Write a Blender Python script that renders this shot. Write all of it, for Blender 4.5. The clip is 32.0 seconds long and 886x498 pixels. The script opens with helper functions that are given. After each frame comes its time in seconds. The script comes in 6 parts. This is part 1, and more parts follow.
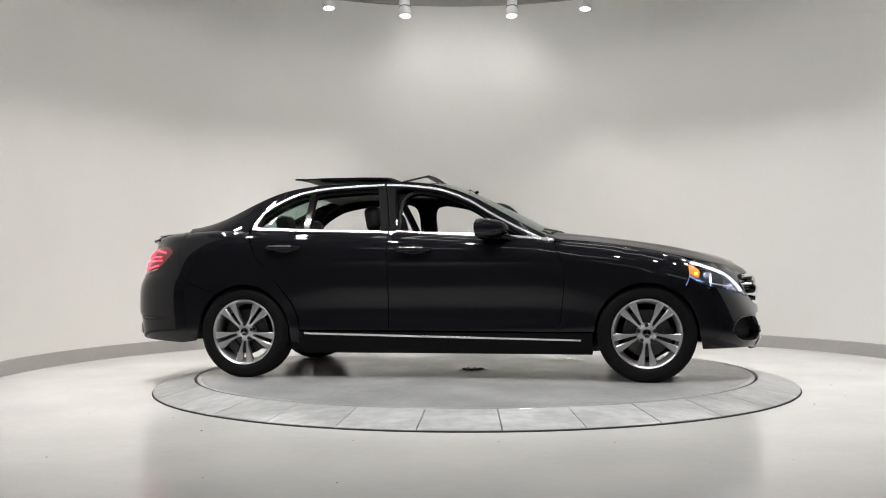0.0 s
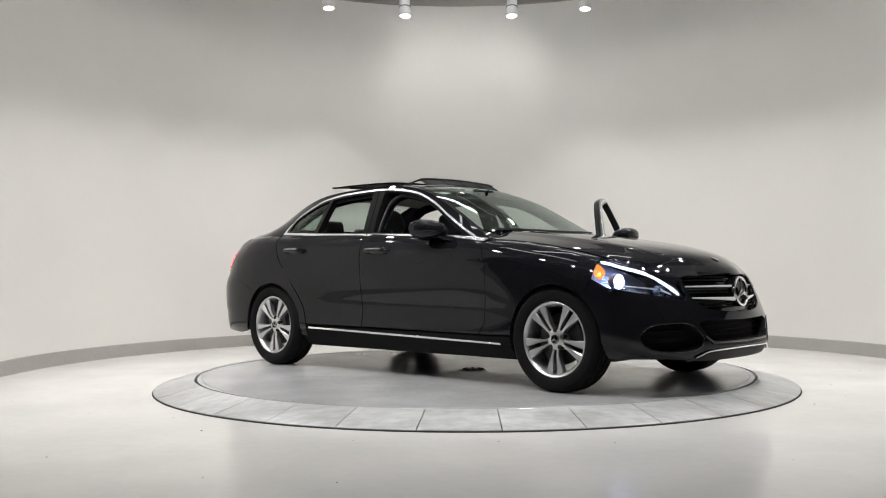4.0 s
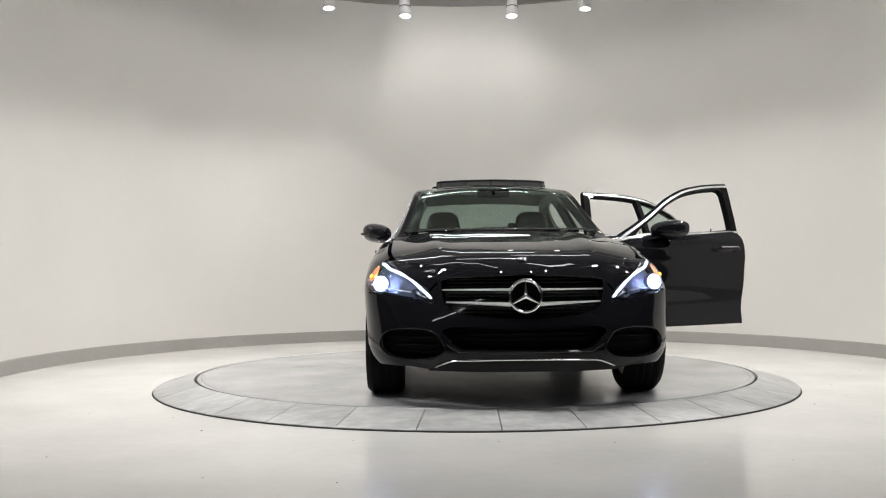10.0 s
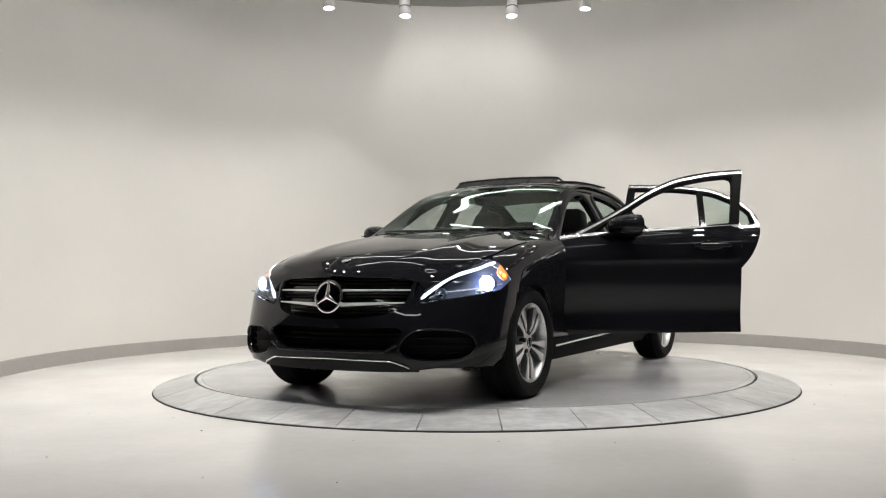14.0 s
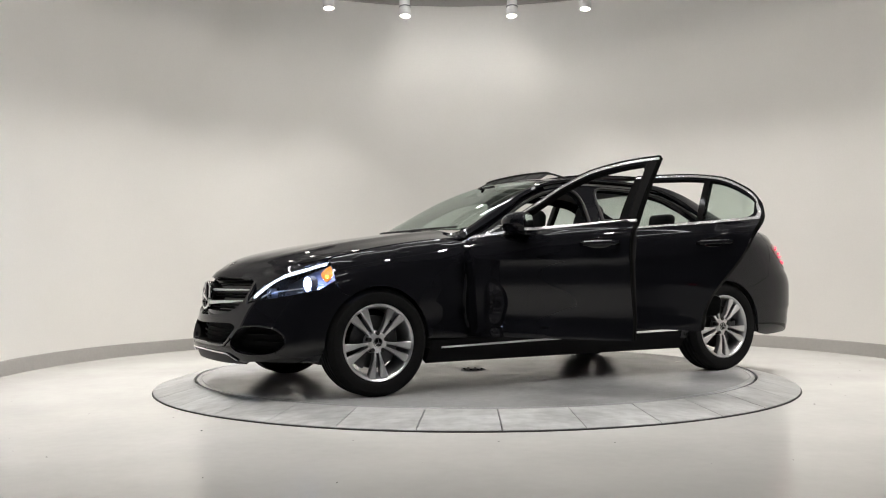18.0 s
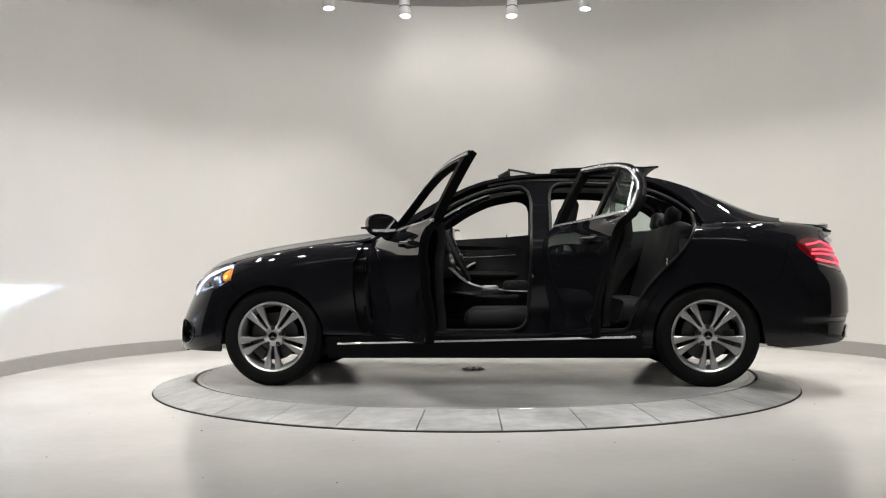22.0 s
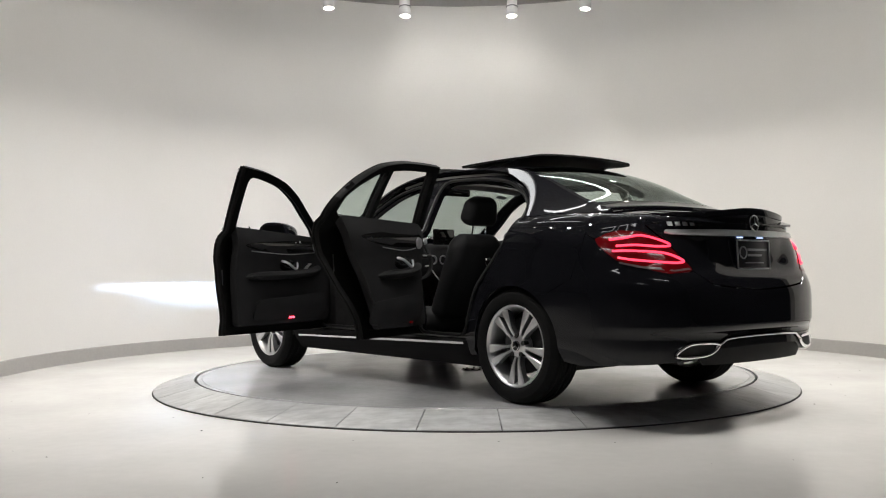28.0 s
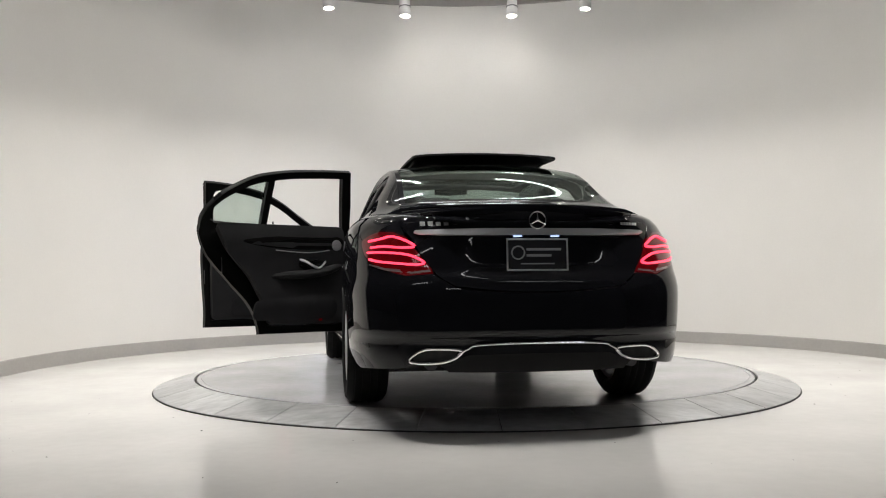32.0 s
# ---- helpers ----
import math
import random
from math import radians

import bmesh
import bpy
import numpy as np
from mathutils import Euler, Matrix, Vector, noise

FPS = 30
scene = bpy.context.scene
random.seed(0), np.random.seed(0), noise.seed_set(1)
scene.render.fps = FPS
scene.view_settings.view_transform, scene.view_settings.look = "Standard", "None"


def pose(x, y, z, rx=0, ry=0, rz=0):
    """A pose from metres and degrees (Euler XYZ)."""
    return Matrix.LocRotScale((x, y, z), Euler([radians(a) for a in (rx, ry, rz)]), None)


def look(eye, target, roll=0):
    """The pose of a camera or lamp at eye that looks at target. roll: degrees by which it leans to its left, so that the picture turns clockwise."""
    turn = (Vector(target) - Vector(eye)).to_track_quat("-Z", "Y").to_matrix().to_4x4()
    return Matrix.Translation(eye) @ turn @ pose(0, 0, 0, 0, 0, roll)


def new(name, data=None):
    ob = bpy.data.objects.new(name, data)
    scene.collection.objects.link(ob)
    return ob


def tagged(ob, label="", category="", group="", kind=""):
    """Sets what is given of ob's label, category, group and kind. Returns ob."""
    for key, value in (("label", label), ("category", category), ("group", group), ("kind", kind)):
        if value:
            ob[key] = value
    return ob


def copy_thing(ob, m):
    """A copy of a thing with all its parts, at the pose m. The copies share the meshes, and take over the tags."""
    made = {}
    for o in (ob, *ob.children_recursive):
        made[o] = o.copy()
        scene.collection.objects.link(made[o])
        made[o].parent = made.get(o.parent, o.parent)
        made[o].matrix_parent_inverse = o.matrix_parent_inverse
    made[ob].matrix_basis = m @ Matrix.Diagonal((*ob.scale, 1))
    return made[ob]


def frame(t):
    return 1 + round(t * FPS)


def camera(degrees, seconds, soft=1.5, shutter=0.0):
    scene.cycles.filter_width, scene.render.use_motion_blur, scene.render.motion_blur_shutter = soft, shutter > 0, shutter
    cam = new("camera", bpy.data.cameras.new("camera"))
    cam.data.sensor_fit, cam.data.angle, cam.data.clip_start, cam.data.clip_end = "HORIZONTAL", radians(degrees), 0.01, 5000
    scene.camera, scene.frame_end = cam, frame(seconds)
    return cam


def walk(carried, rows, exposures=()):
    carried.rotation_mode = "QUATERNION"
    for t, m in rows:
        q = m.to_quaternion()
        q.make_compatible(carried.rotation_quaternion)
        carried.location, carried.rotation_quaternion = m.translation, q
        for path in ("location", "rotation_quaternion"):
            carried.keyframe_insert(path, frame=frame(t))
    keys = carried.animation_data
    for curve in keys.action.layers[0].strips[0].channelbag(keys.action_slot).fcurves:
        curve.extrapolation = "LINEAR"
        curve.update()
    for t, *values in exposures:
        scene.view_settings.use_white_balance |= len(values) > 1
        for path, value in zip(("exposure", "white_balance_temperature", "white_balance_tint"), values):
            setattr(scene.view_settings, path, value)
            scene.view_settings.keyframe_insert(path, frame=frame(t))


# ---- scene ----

# ---------------------------------------------------------------- camera (stands still)
cam = camera(51.144, 32.0, soft=1.1)
EYE = (0.0, -7.105, 0.740)
YAW, PITCH, LEAN = -1.805, 1.480, 0.435
AIM = (EYE[0] + math.sin(radians(YAW)), EYE[1] + math.cos(radians(YAW)), EYE[2] + math.tan(radians(PITCH)))
walk(cam, [(0.0, look(EYE, AIM, -LEAN)), (32.0, look(EYE, AIM, -LEAN))], exposures=[(0.0, 0.0, 6420, 10), (8.0, 0.0, 6450, 10), (14.0, 0.0, 6600, 10), (32.0, 0.0, 6600, 10)])

# turntable: the car turns clockwise about the axis at (0, 0)
AXIS = (0.141, -0.168)          # where the axis passes through the car
TURN = [(0, -8.73), (3, -33.55), (6, -55.87), (9, -79.14), (13, -109.35), (16.5, -137.41), (19, -157.49), (22, -183.06), (25, -205.47), (28, -229.00), (32, -258.87)]
TABLE_R, RING_R, RING_DROP = 2.042, 2.336, 0.067
WALL_R, WALL_C = 3.886, (0.04, 0.554)
FLOOR_Z = -RING_DROP - 0.012

# ---------------------------------------------------------------- world and lamps
world = bpy.data.worlds.new("world")
scene.world = world
world.use_nodes = True
world.node_tree.nodes["Background"].inputs[0].default_value = (0.5, 0.5, 0.52, 1)
world.node_tree.nodes["Background"].inputs[1].default_value = 0.02
LAMP_R, LAMP_Z = 3.107, 3.737
LAMP_ANGLES = [81.7, 104.9, 65.8, 121.8] + [93.4 + s * a for a in (45, 62, 79, 96, 113, 130, 147, 164) for s in (-1, 1)]
SPOT_W, SPOT_CONE, SPOT_TILT = 117.0, 86.0, 10.0
LAMP_C = (0.0385, 0.61)


# ---------------------------------------------------------------- materials
def shader(name, base, rough=0.5, metal=0.0, coat=0.0, spec=0.5, emit=None, power=0.0):
    m = bpy.data.materials.new(name)
    m.use_nodes = True
    b = m.node_tree.nodes["Principled BSDF"]
    b.inputs["Base Color"].default_value = (*base, 1)
    b.inputs["Roughness"].default_value = rough
    b.inputs["Metallic"].default_value = metal
    b.inputs["Coat Weight"].default_value = coat
    b.inputs["Coat Roughness"].default_value = 0.02
    b.inputs["Specular IOR Level"].default_value = spec
    if emit:
        b.inputs["Emission Color"].default_value = (*emit, 1)
        b.inputs["Emission Strength"].default_value = power
    return m


def grain(m, scale, amount, bump=0.0, rough=0.0, coarse=0.0, coarse_scale=1.0, stretch=(1, 1, 1)):
    """Two scales of variation on the base colour, with relief and a change of gloss."""
    nt = m.node_tree
    b = nt.nodes["Principled BSDF"]
    base = list(b.inputs["Base Color"].default_value)
    tc = nt.nodes.new("ShaderNodeTexCoord")
    mp = nt.nodes.new("ShaderNodeMapping")
    mp.inputs["Scale"].default_value = stretch
    nt.links.new(tc.outputs["Object"], mp.inputs[0])
    n1 = nt.nodes.new("ShaderNodeTexNoise")
    n1.inputs["Scale"].default_value, n1.inputs["Detail"].default_value = scale, 6
    n2 = nt.nodes.new("ShaderNodeTexNoise")
    n2.inputs["Scale"].default_value, n2.inputs["Detail"].default_value = coarse_scale, 4
    for n in (n1, n2):
        nt.links.new(mp.outputs[0], n.inputs["Vector"])
    r1 = nt.nodes.new("ShaderNodeMapRange")
    r1.inputs[1].default_value, r1.inputs[2].default_value = 0.3, 0.7
    r1.inputs[3].default_value, r1.inputs[4].default_value = 1 - amount, 1 + amount
    r2 = nt.nodes.new("ShaderNodeMapRange")
    r2.inputs[1].default_value, r2.inputs[2].default_value = 0.3, 0.7
    r2.inputs[3].default_value, r2.inputs[4].default_value = 1 - coarse, 1 + coarse
    nt.links.new(n1.outputs["Fac"], r1.inputs[0])
    nt.links.new(n2.outputs["Fac"], r2.inputs[0])
    mul = nt.nodes.new("ShaderNodeMath")
    mul.operation = "MULTIPLY"
    nt.links.new(r1.outputs[0], mul.inputs[0])
    nt.links.new(r2.outputs[0], mul.inputs[1])
    vm = nt.nodes.new("ShaderNodeVectorMath")
    vm.operation = "SCALE"
    vm.inputs[0].default_value = base[:3]
    nt.links.new(mul.outputs[0], vm.inputs["Scale"])
    nt.links.new(vm.outputs[0], b.inputs["Base Color"])
    if bump:
        bp = nt.nodes.new("ShaderNodeBump")
        bp.inputs["Strength"].default_value, bp.inputs["Distance"].default_value = 1.0, bump
        nt.links.new(n1.outputs["Fac"], bp.inputs["Height"])
        nt.links.new(bp.outputs[0], b.inputs["Normal"])
    if rough:
        rr = nt.nodes.new("ShaderNodeMapRange")
        v = b.inputs["Roughness"].default_value
        rr.inputs[1].default_value, rr.inputs[2].default_value = 0.3, 0.7
        rr.inputs[3].default_value, rr.inputs[4].default_value = max(0, v - rough), v + rough
        nt.links.new(n2.outputs["Fac"], rr.inputs[0])
        nt.links.new(rr.outputs[0], b.inputs["Roughness"])
    return m


def pane_material(name, tint):
    """Window glass with real refraction."""
    m = bpy.data.materials.new(name)
    m.use_nodes = True
    nt = m.node_tree
    nt.nodes.remove(nt.nodes["Principled BSDF"])
    g = nt.nodes.new("ShaderNodeBsdfGlass")
    g.inputs["Color"].default_value = (*tint, 1)
    g.inputs["Roughness"].default_value = 0.0
    g.inputs["IOR"].default_value = 1.45
    nt.links.new(g.outputs[0], nt.nodes["Material Output"].inputs[0])
    return m


WALL = grain(shader("wall_paint", (0.80, 0.783, 0.752), 0.55, spec=0.35), 60, 0.012, bump=0.0006, coarse=0.02, coarse_scale=0.8)
COVE = grain(shader("cove_base_vinyl", (0.40, 0.385, 0.365), 0.45), 30, 0.03, coarse=0.04, coarse_scale=2)
FLOOR = grain(shader("sealed_concrete", (0.71, 0.70, 0.675), 0.16, spec=0.5), 14, 0.02, bump=0.0001, rough=0.02, coarse=0.05, coarse_scale=1.1)
DISC = grain(shader("turntable_coating", (0.42, 0.42, 0.43), 0.19), 22, 0.05, bump=0.0002, rough=0.05, coarse=0.10, coarse_scale=1.6)
TILE = grain(shader("ring_plate", (0.46, 0.465, 0.465), 0.34, metal=0.1), 11, 0.16, bump=0.0004, rough=0.06, coarse=0.16, coarse_scale=2.8, stretch=(1, 2.2, 1))
nt = TILE.node_tree          # the plates differ a little from one another
info, vary, amount = nt.nodes.new("ShaderNodeObjectInfo"), nt.nodes.new("ShaderNodeMapRange"), nt.nodes.new("ShaderNodeVectorMath")
vary.inputs[3].default_value, vary.inputs[4].default_value = 0.86, 1.14
amount.operation = "SCALE"
link = nt.nodes["Principled BSDF"].inputs["Base Color"].links[0]
nt.links.new(info.outputs["Random"], vary.inputs[0])
nt.links.new(link.from_socket, amount.inputs[0])
nt.links.new(vary.outputs[0], amount.inputs["Scale"])
nt.links.new(amount.outputs[0], nt.nodes["Principled BSDF"].inputs["Base Color"])
GAP = shader("dark_gap", (0.02, 0.02, 0.02), 0.8)
RUBBER = shader("black_rubber", (0.018, 0.018, 0.018), 0.7)
DARK = grain(shader("dark_wall", (0.12, 0.12, 0.125), 0.7), 8, 0.1, coarse=0.1)
CEIL = grain(shader("ceiling_paint", (0.27, 0.266, 0.257), 0.8), 20, 0.02)
WHITE = shader("white_enamel", (0.78, 0.77, 0.75), 0.35)
LAMPGLOW = shader("lamp_face", (0.9, 0.9, 0.88), 0.4, emit=(1.0, 0.95, 0.87), power=40.0)
STRIPGLOW = shader("tube_diffuser", (0.9, 0.9, 0.9), 0.4, emit=(0.96, 0.98, 1.0), power=12.0)


# ---------------------------------------------------------------- mesh helpers
def mesh_ob(name, verts, faces, mats, parent=None, label="", smooth=True, normals=None):
    me = bpy.data.meshes.new(name)
    me.from_pydata([tuple(v) for v in verts], [], [tuple(f) for f in faces])
    for m in mats if isinstance(mats, (list, tuple)) else [mats]:
        me.materials.append(m)
    if smooth:
        me.polygons.foreach_set("use_smooth", [True] * len(me.polygons))
    if normals is not None:
        me.normals_split_custom_set_from_vertices([tuple(n) for n in normals])
    me.update()
    ob = new(name, me)
    if parent:
        ob.parent = parent
    if label:
        tagged(ob, label)
    return ob


def part(name, bm, material, parent=None, label="", smooth=True, sharp=35):
    """One bmesh as one mesh object under a thing or a part."""
    bmesh.ops.recalc_face_normals(bm, faces=bm.faces[:])
    if smooth:
        for e in bm.edges:
            e.smooth = len(e.link_faces) == 2 and e.calc_face_angle(0) < radians(sharp)
        for fc in bm.faces:
            fc.smooth = True
    me = bpy.data.meshes.new(name)
    bm.to_mesh(me)
    bm.free()
    for m in material if isinstance(material, (list, tuple)) else [material]:
        me.materials.append(m)
    ob = new(name, me)
    if parent:
        ob.parent = parent
    if label:
        tagged(ob, label)
    return ob


def thing(name, label, category, group="", kind="", m=None):
    ob = new(name)
    ob.empty_display_size = 0.2
    if m is not None:
        ob.matrix_basis = m
    return tagged(ob, label, category, group, kind)


def box(bm, lo, hi, bevel=0.0, m=None, seg=2):
    r = bmesh.ops.create_cube(bm, size=1)
    vs = r["verts"]
    for v in vs:
        v.co = Vector([lo[i] + (v.co[i] + 0.5) * (hi[i] - lo[i]) for i in range(3)])
    if bevel:
        es = list({e for v in vs for e in v.link_edges})
        g = bmesh.ops.bevel(bm, geom=es, offset=bevel, segments=seg, affect="EDGES", profile=0.5)
        vs = list({v for fc in g["faces"] for v in fc.verts} | {v for v in vs if v.is_valid})
    if m is not None:
        bmesh.ops.transform(bm, matrix=m, verts=vs)
    return vs


def lathe(bm, profile, n=48, m=None, a0=0.0, a1=360.0, closed=True):
    """Turn (radius, height) points about the z axis."""
    full = abs(a1 - a0) >= 359.9
    rows = n if full else n + 1
    grid = []
    for i in range(rows):
        a = radians(a0 + (a1 - a0) * i / n)
        grid.append([bm.verts.new(((m or Matrix()) @ Vector((r * math.cos(a), r * math.sin(a), z)))) for r, z in profile])
    k = len(profile)
    for i in range(n):
        g, h = grid[i], grid[(i + 1) % rows]
        for j in range(k if closed else k - 1):
            a, b = j, (j + 1) % k
            bm.faces.new((g[a], h[a], h[b], g[b]))
    if not full and closed:
        bm.faces.new(grid[0])
        bm.faces.new(grid[-1][::-1])


def tube(bm, pts, r, n=8, closed=False, flat=1.0):
    """A round or flattened bar along a line of points."""
    pts = [Vector(q) for q in pts]
    rings, up0 = [], Vector((0, 0, 1))
    for i, q in enumerate(pts):
        a = pts[i - 1] if i or closed else pts[i]
        b = pts[(i + 1) % len(pts)] if i + 1 < len(pts) or closed else pts[i]
        d = (b - a).normalized()
        s = d.cross(up0 if abs(d.z) < 0.95 else Vector((0, 1, 0))).normalized()
        u = s.cross(d)
        rr = r[i] if isinstance(r, (list, tuple)) else r
        rings.append([bm.verts.new(q + s * math.cos(2 * math.pi * k / n) * rr + u * math.sin(2 * math.pi * k / n) * rr * flat) for k in range(n)])
    m = len(rings)
    for i in range(m if closed else m - 1):
        g, h = rings[i], rings[(i + 1) % m]
        for k in range(n):
            bm.faces.new((g[k], g[(k + 1) % n], h[(k + 1) % n], h[k]))
    if not closed:
        bm.faces.new(rings[0][::-1])
        bm.faces.new(rings[-1])


# ---------------------------------------------------------------- the room
def build_room():
    cx, cy = WALL_C
    bm = bmesh.new()
    box(bm, (-9, -14, FLOOR_Z - 0.2), (9, 6, FLOOR_Z))
    # a round pit under the turntable is not needed: the table stands on the slab
    tagged(part("floor", bm, FLOOR, smooth=False), "pale sealed concrete floor, softly glossy, with faint stains", "floor", kind="structure")
    bm = bmesh.new()
    top = 4.165
    lathe(bm, [(WALL_R, FLOOR_Z), (WALL_R + 0.14, FLOOR_Z), (WALL_R + 0.14, top), (WALL_R, top)], 160, pose(cx, cy, 0), -28, 208)
    tagged(part("wall_round", bm, WALL), "off-white painted wall curving round the turntable", "wall", kind="structure")
    bm = bmesh.new()
    lathe(bm, [(WALL_R - 0.012, FLOOR_Z), (WALL_R - 0.012, FLOOR_Z + 0.122), (WALL_R - 0.007, FLOOR_Z + 0.128), (WALL_R - 0.001, FLOOR_Z + 0.128),
               (WALL_R - 0.001, FLOOR_Z)], 160, pose(cx, cy, 0), -28, 208)
    tagged(part("baseboard", bm, COVE), "grey vinyl base strip along the foot of the curved wall", "baseboard", kind="structure")
    bm = bmesh.new()
    lathe(bm, [(WALL_R - 0.001, top - 0.085), (WALL_R - 0.030, top - 0.085), (WALL_R - 0.030, top), (WALL_R - 0.001, top)], 160, pose(cx, cy, 0), -28, 208)
    tagged(part("trim", bm, COVE), "grey edge strip where the curved wall meets the ceiling", "trim", kind="structure")
    bm = bmesh.new()
    box(bm, (-9, -14, top), (9, 6, top + 0.15))
    tagged(part("ceiling", bm, CEIL, smooth=False), "plain dark grey painted ceiling", "ceiling", kind="structure")
    for nm, lo, hi in (("wall_south", (-9, -14.15, FLOOR_Z), (9, -14, top)), ("wall_west", (-9.15, -14.15, FLOOR_Z), (-9, 6.15, top)),
                       ("wall_east", (9, -14.15, FLOOR_Z), (9.15, 6.15, top)), ("wall_north", (-9, 6, FLOOR_Z), (9, 6.15, top))):
        bm = bmesh.new()
        box(bm, lo, hi)
        tagged(part(nm, bm, DARK, smooth=False), "dark plain wall behind the open side", "wall", kind="structure")


def build_ring():
    ring = thing("turntable_ring", "grey ramped border of flat plates round the turntable", "turntable border", kind="structure")
    n, joint = 33, 0.003
    for i in range(n):
        a = -97.3 + 360 / n * i
        g = math.degrees(joint / RING_R)
        bm = bmesh.new()
        lathe(bm, [(TABLE_R + 0.018, -0.02), (TABLE_R + 0.018, -0.002), (TABLE_R + 0.022, 0.0), (RING_R - 0.006, -RING_DROP + 0.002), (RING_R, -RING_DROP - 0.002),
                   (RING_R, FLOOR_Z + 0.0), (TABLE_R + 0.2, FLOOR_Z + 0.0)], 6, None, a + g, a + 360 / n - g)
        part("ring_plate", bm, TILE, ring)
    bm = bmesh.new()
    lathe(bm, [(TABLE_R - 0.02, FLOOR_Z), (TABLE_R - 0.02, -0.03), (TABLE_R + 0.05, -0.03), (RING_R - 0.005, -RING_DROP - 0.006), (RING_R - 0.005, FLOOR_Z)], 128)
    part("underframe", bm, GAP, ring)
    # shadow line under the border's lip, added as a thin dark strip
    bm = bmesh.new()
    lathe(bm, [(RING_R, FLOOR_Z), (RING_R, FLOOR_Z + 0.007), (RING_R + 0.005, FLOOR_Z + 0.006), (RING_R + 0.009, FLOOR_Z)], 128, closed=False)
    part("edge_shadow", bm, GAP, ring, "thin dark strip for the shadow line round the foot of the border")


def build_disc():
    disc = thing("turntable", "round grey coated turntable that the car stands on", "turntable")
    bm = bmesh.new()
    lathe(bm, [(0.0001, -0.04), (TABLE_R, -0.04), (TABLE_R, -0.003), (TABLE_R - 0.003, 0.0), (TABLE_R - 0.030, 0.0), (TABLE_R - 0.032, -0.003),
               (TABLE_R - 0.036, -0.003), (TABLE_R - 0.038, 0.0), (0.0001, 0.0)], 160, closed=False)
    part("deck", bm, DISC, disc)
    bm = bmesh.new()
    lathe(bm, [(0.0001, 0.005), (0.085, 0.005), (0.10, 0.0005), (0.10, -0.004)], 40, closed=False)
    part("centre_cap", bm, shader("cap_steel", (0.16, 0.16, 0.16), 0.45, metal=0.6), disc, "dull steel cap on the axis")
    for k in range(8):
        bm = bmesh.new()
        a = 2 * math.pi * k / 8
        lathe(bm, [(0.0001, 0.011), (0.008, 0.010), (0.010, 0.004), (0.010, 0.001)], 12, pose(0.072 * math.cos(a), 0.072 * math.sin(a), 0), closed=False)
        part("bolt", bm, RUBBER, disc)
    return disc


def build_lamps():
    track = thing("lamp_track", "white curved lighting track under the ceiling", "lighting track", kind="")
    bm = bmesh.new()
    lathe(bm, [(LAMP_R - 0.02, 4.12), (LAMP_R + 0.02, 4.12), (LAMP_R + 0.02, 4.16), (LAMP_R - 0.02, 4.16)], 120, pose(*LAMP_C, 0))
    part("rail", bm, WHITE, track)
    first = None
    for a in LAMP_ANGLES:
        c, s = math.cos(radians(a)), math.sin(radians(a))
        m = pose(LAMP_C[0] + LAMP_R * c, LAMP_C[1] + LAMP_R * s, LAMP_Z) @ pose(0, 0, 0, 0, 0, a) @ pose(0, 0, 0, 0, 8, 0)
        if first is None:
            lamp = thing("track_spotlight", "white cylindrical spotlight hanging lit from the curved track", "spotlight", "spotlights on the track")
            bm = bmesh.new()
            lathe(bm, [(0.050, 0.012), (0.062, 0.0), (0.066, 0.004), (0.066, 0.10), (0.060, 0.112), (0.0001, 0.112)], 32, closed=False)
            part("housing", bm, WHITE, lamp)
            bm = bmesh.new()
            lathe(bm, [(0.0672, 0.112), (0.0672, 0.120)], 32, closed=False)
            lathe(bm, [(0.058, 0.112), (0.0672, 0.112), (0.0672, 0.120), (0.058, 0.120)], 32)
            part("collar", bm, shader("collar_grey", (0.12, 0.12, 0.12), 0.5), lamp)
            bm = bmesh.new()
            lathe(bm, [(0.0001, 0.215), (0.052, 0.215), (0.060, 0.205), (0.060, 0.121), (0.0001, 0.121)], 32, closed=False)
            part("driver_box", bm, WHITE, lamp)
            bm = bmesh.new()
            tube(bm, [(0, 0, 0.21), (0, 0, 0.39)], 0.012, 10)
            part("stem", bm, WHITE, lamp)
            bm = bmesh.new()
            lathe(bm, [(0.0001, 0.013), (0.054, 0.013)], 32, closed=False)
            part("lens", bm, LAMPGLOW, lamp, "glowing lamp face")
            lamp.matrix_basis = m
            first = lamp
        else:
            copy_thing(first, m)
        data = bpy.data.lights.new("spot", "SPOT")
        wash = abs(a - 93) < 15          # the middle two lean back and light the wall between them
        data.energy, data.spot_size, data.spot_blend, data.shadow_soft_size, data.color = SPOT_W * (0.075 if wash else 0.86 if c > 0.5 else 1.0), radians(160 if wash else SPOT_CONE), 1.0 if wash else 0.6, 0.05, (1.0, 0.972, 0.94)
        lo = new("spot", data)
        at = Vector((LAMP_C[0] + LAMP_R * c, LAMP_C[1] + LAMP_R * s, LAMP_Z - 0.02))
        if wash:
            aim = Vector((WALL_C[0], WALL_C[1] + WALL_R, 3.0)) - at
            lo.matrix_basis = Matrix.Translation(at) @ aim.to_track_quat("-Z", "Y").to_matrix().to_4x4()
        else:
            lo.matrix_basis = Matrix.Translation(at) @ pose(0, 0, 0, 0, 0, a) @ pose(0, 0, 0, 0, SPOT_TILT, 0)


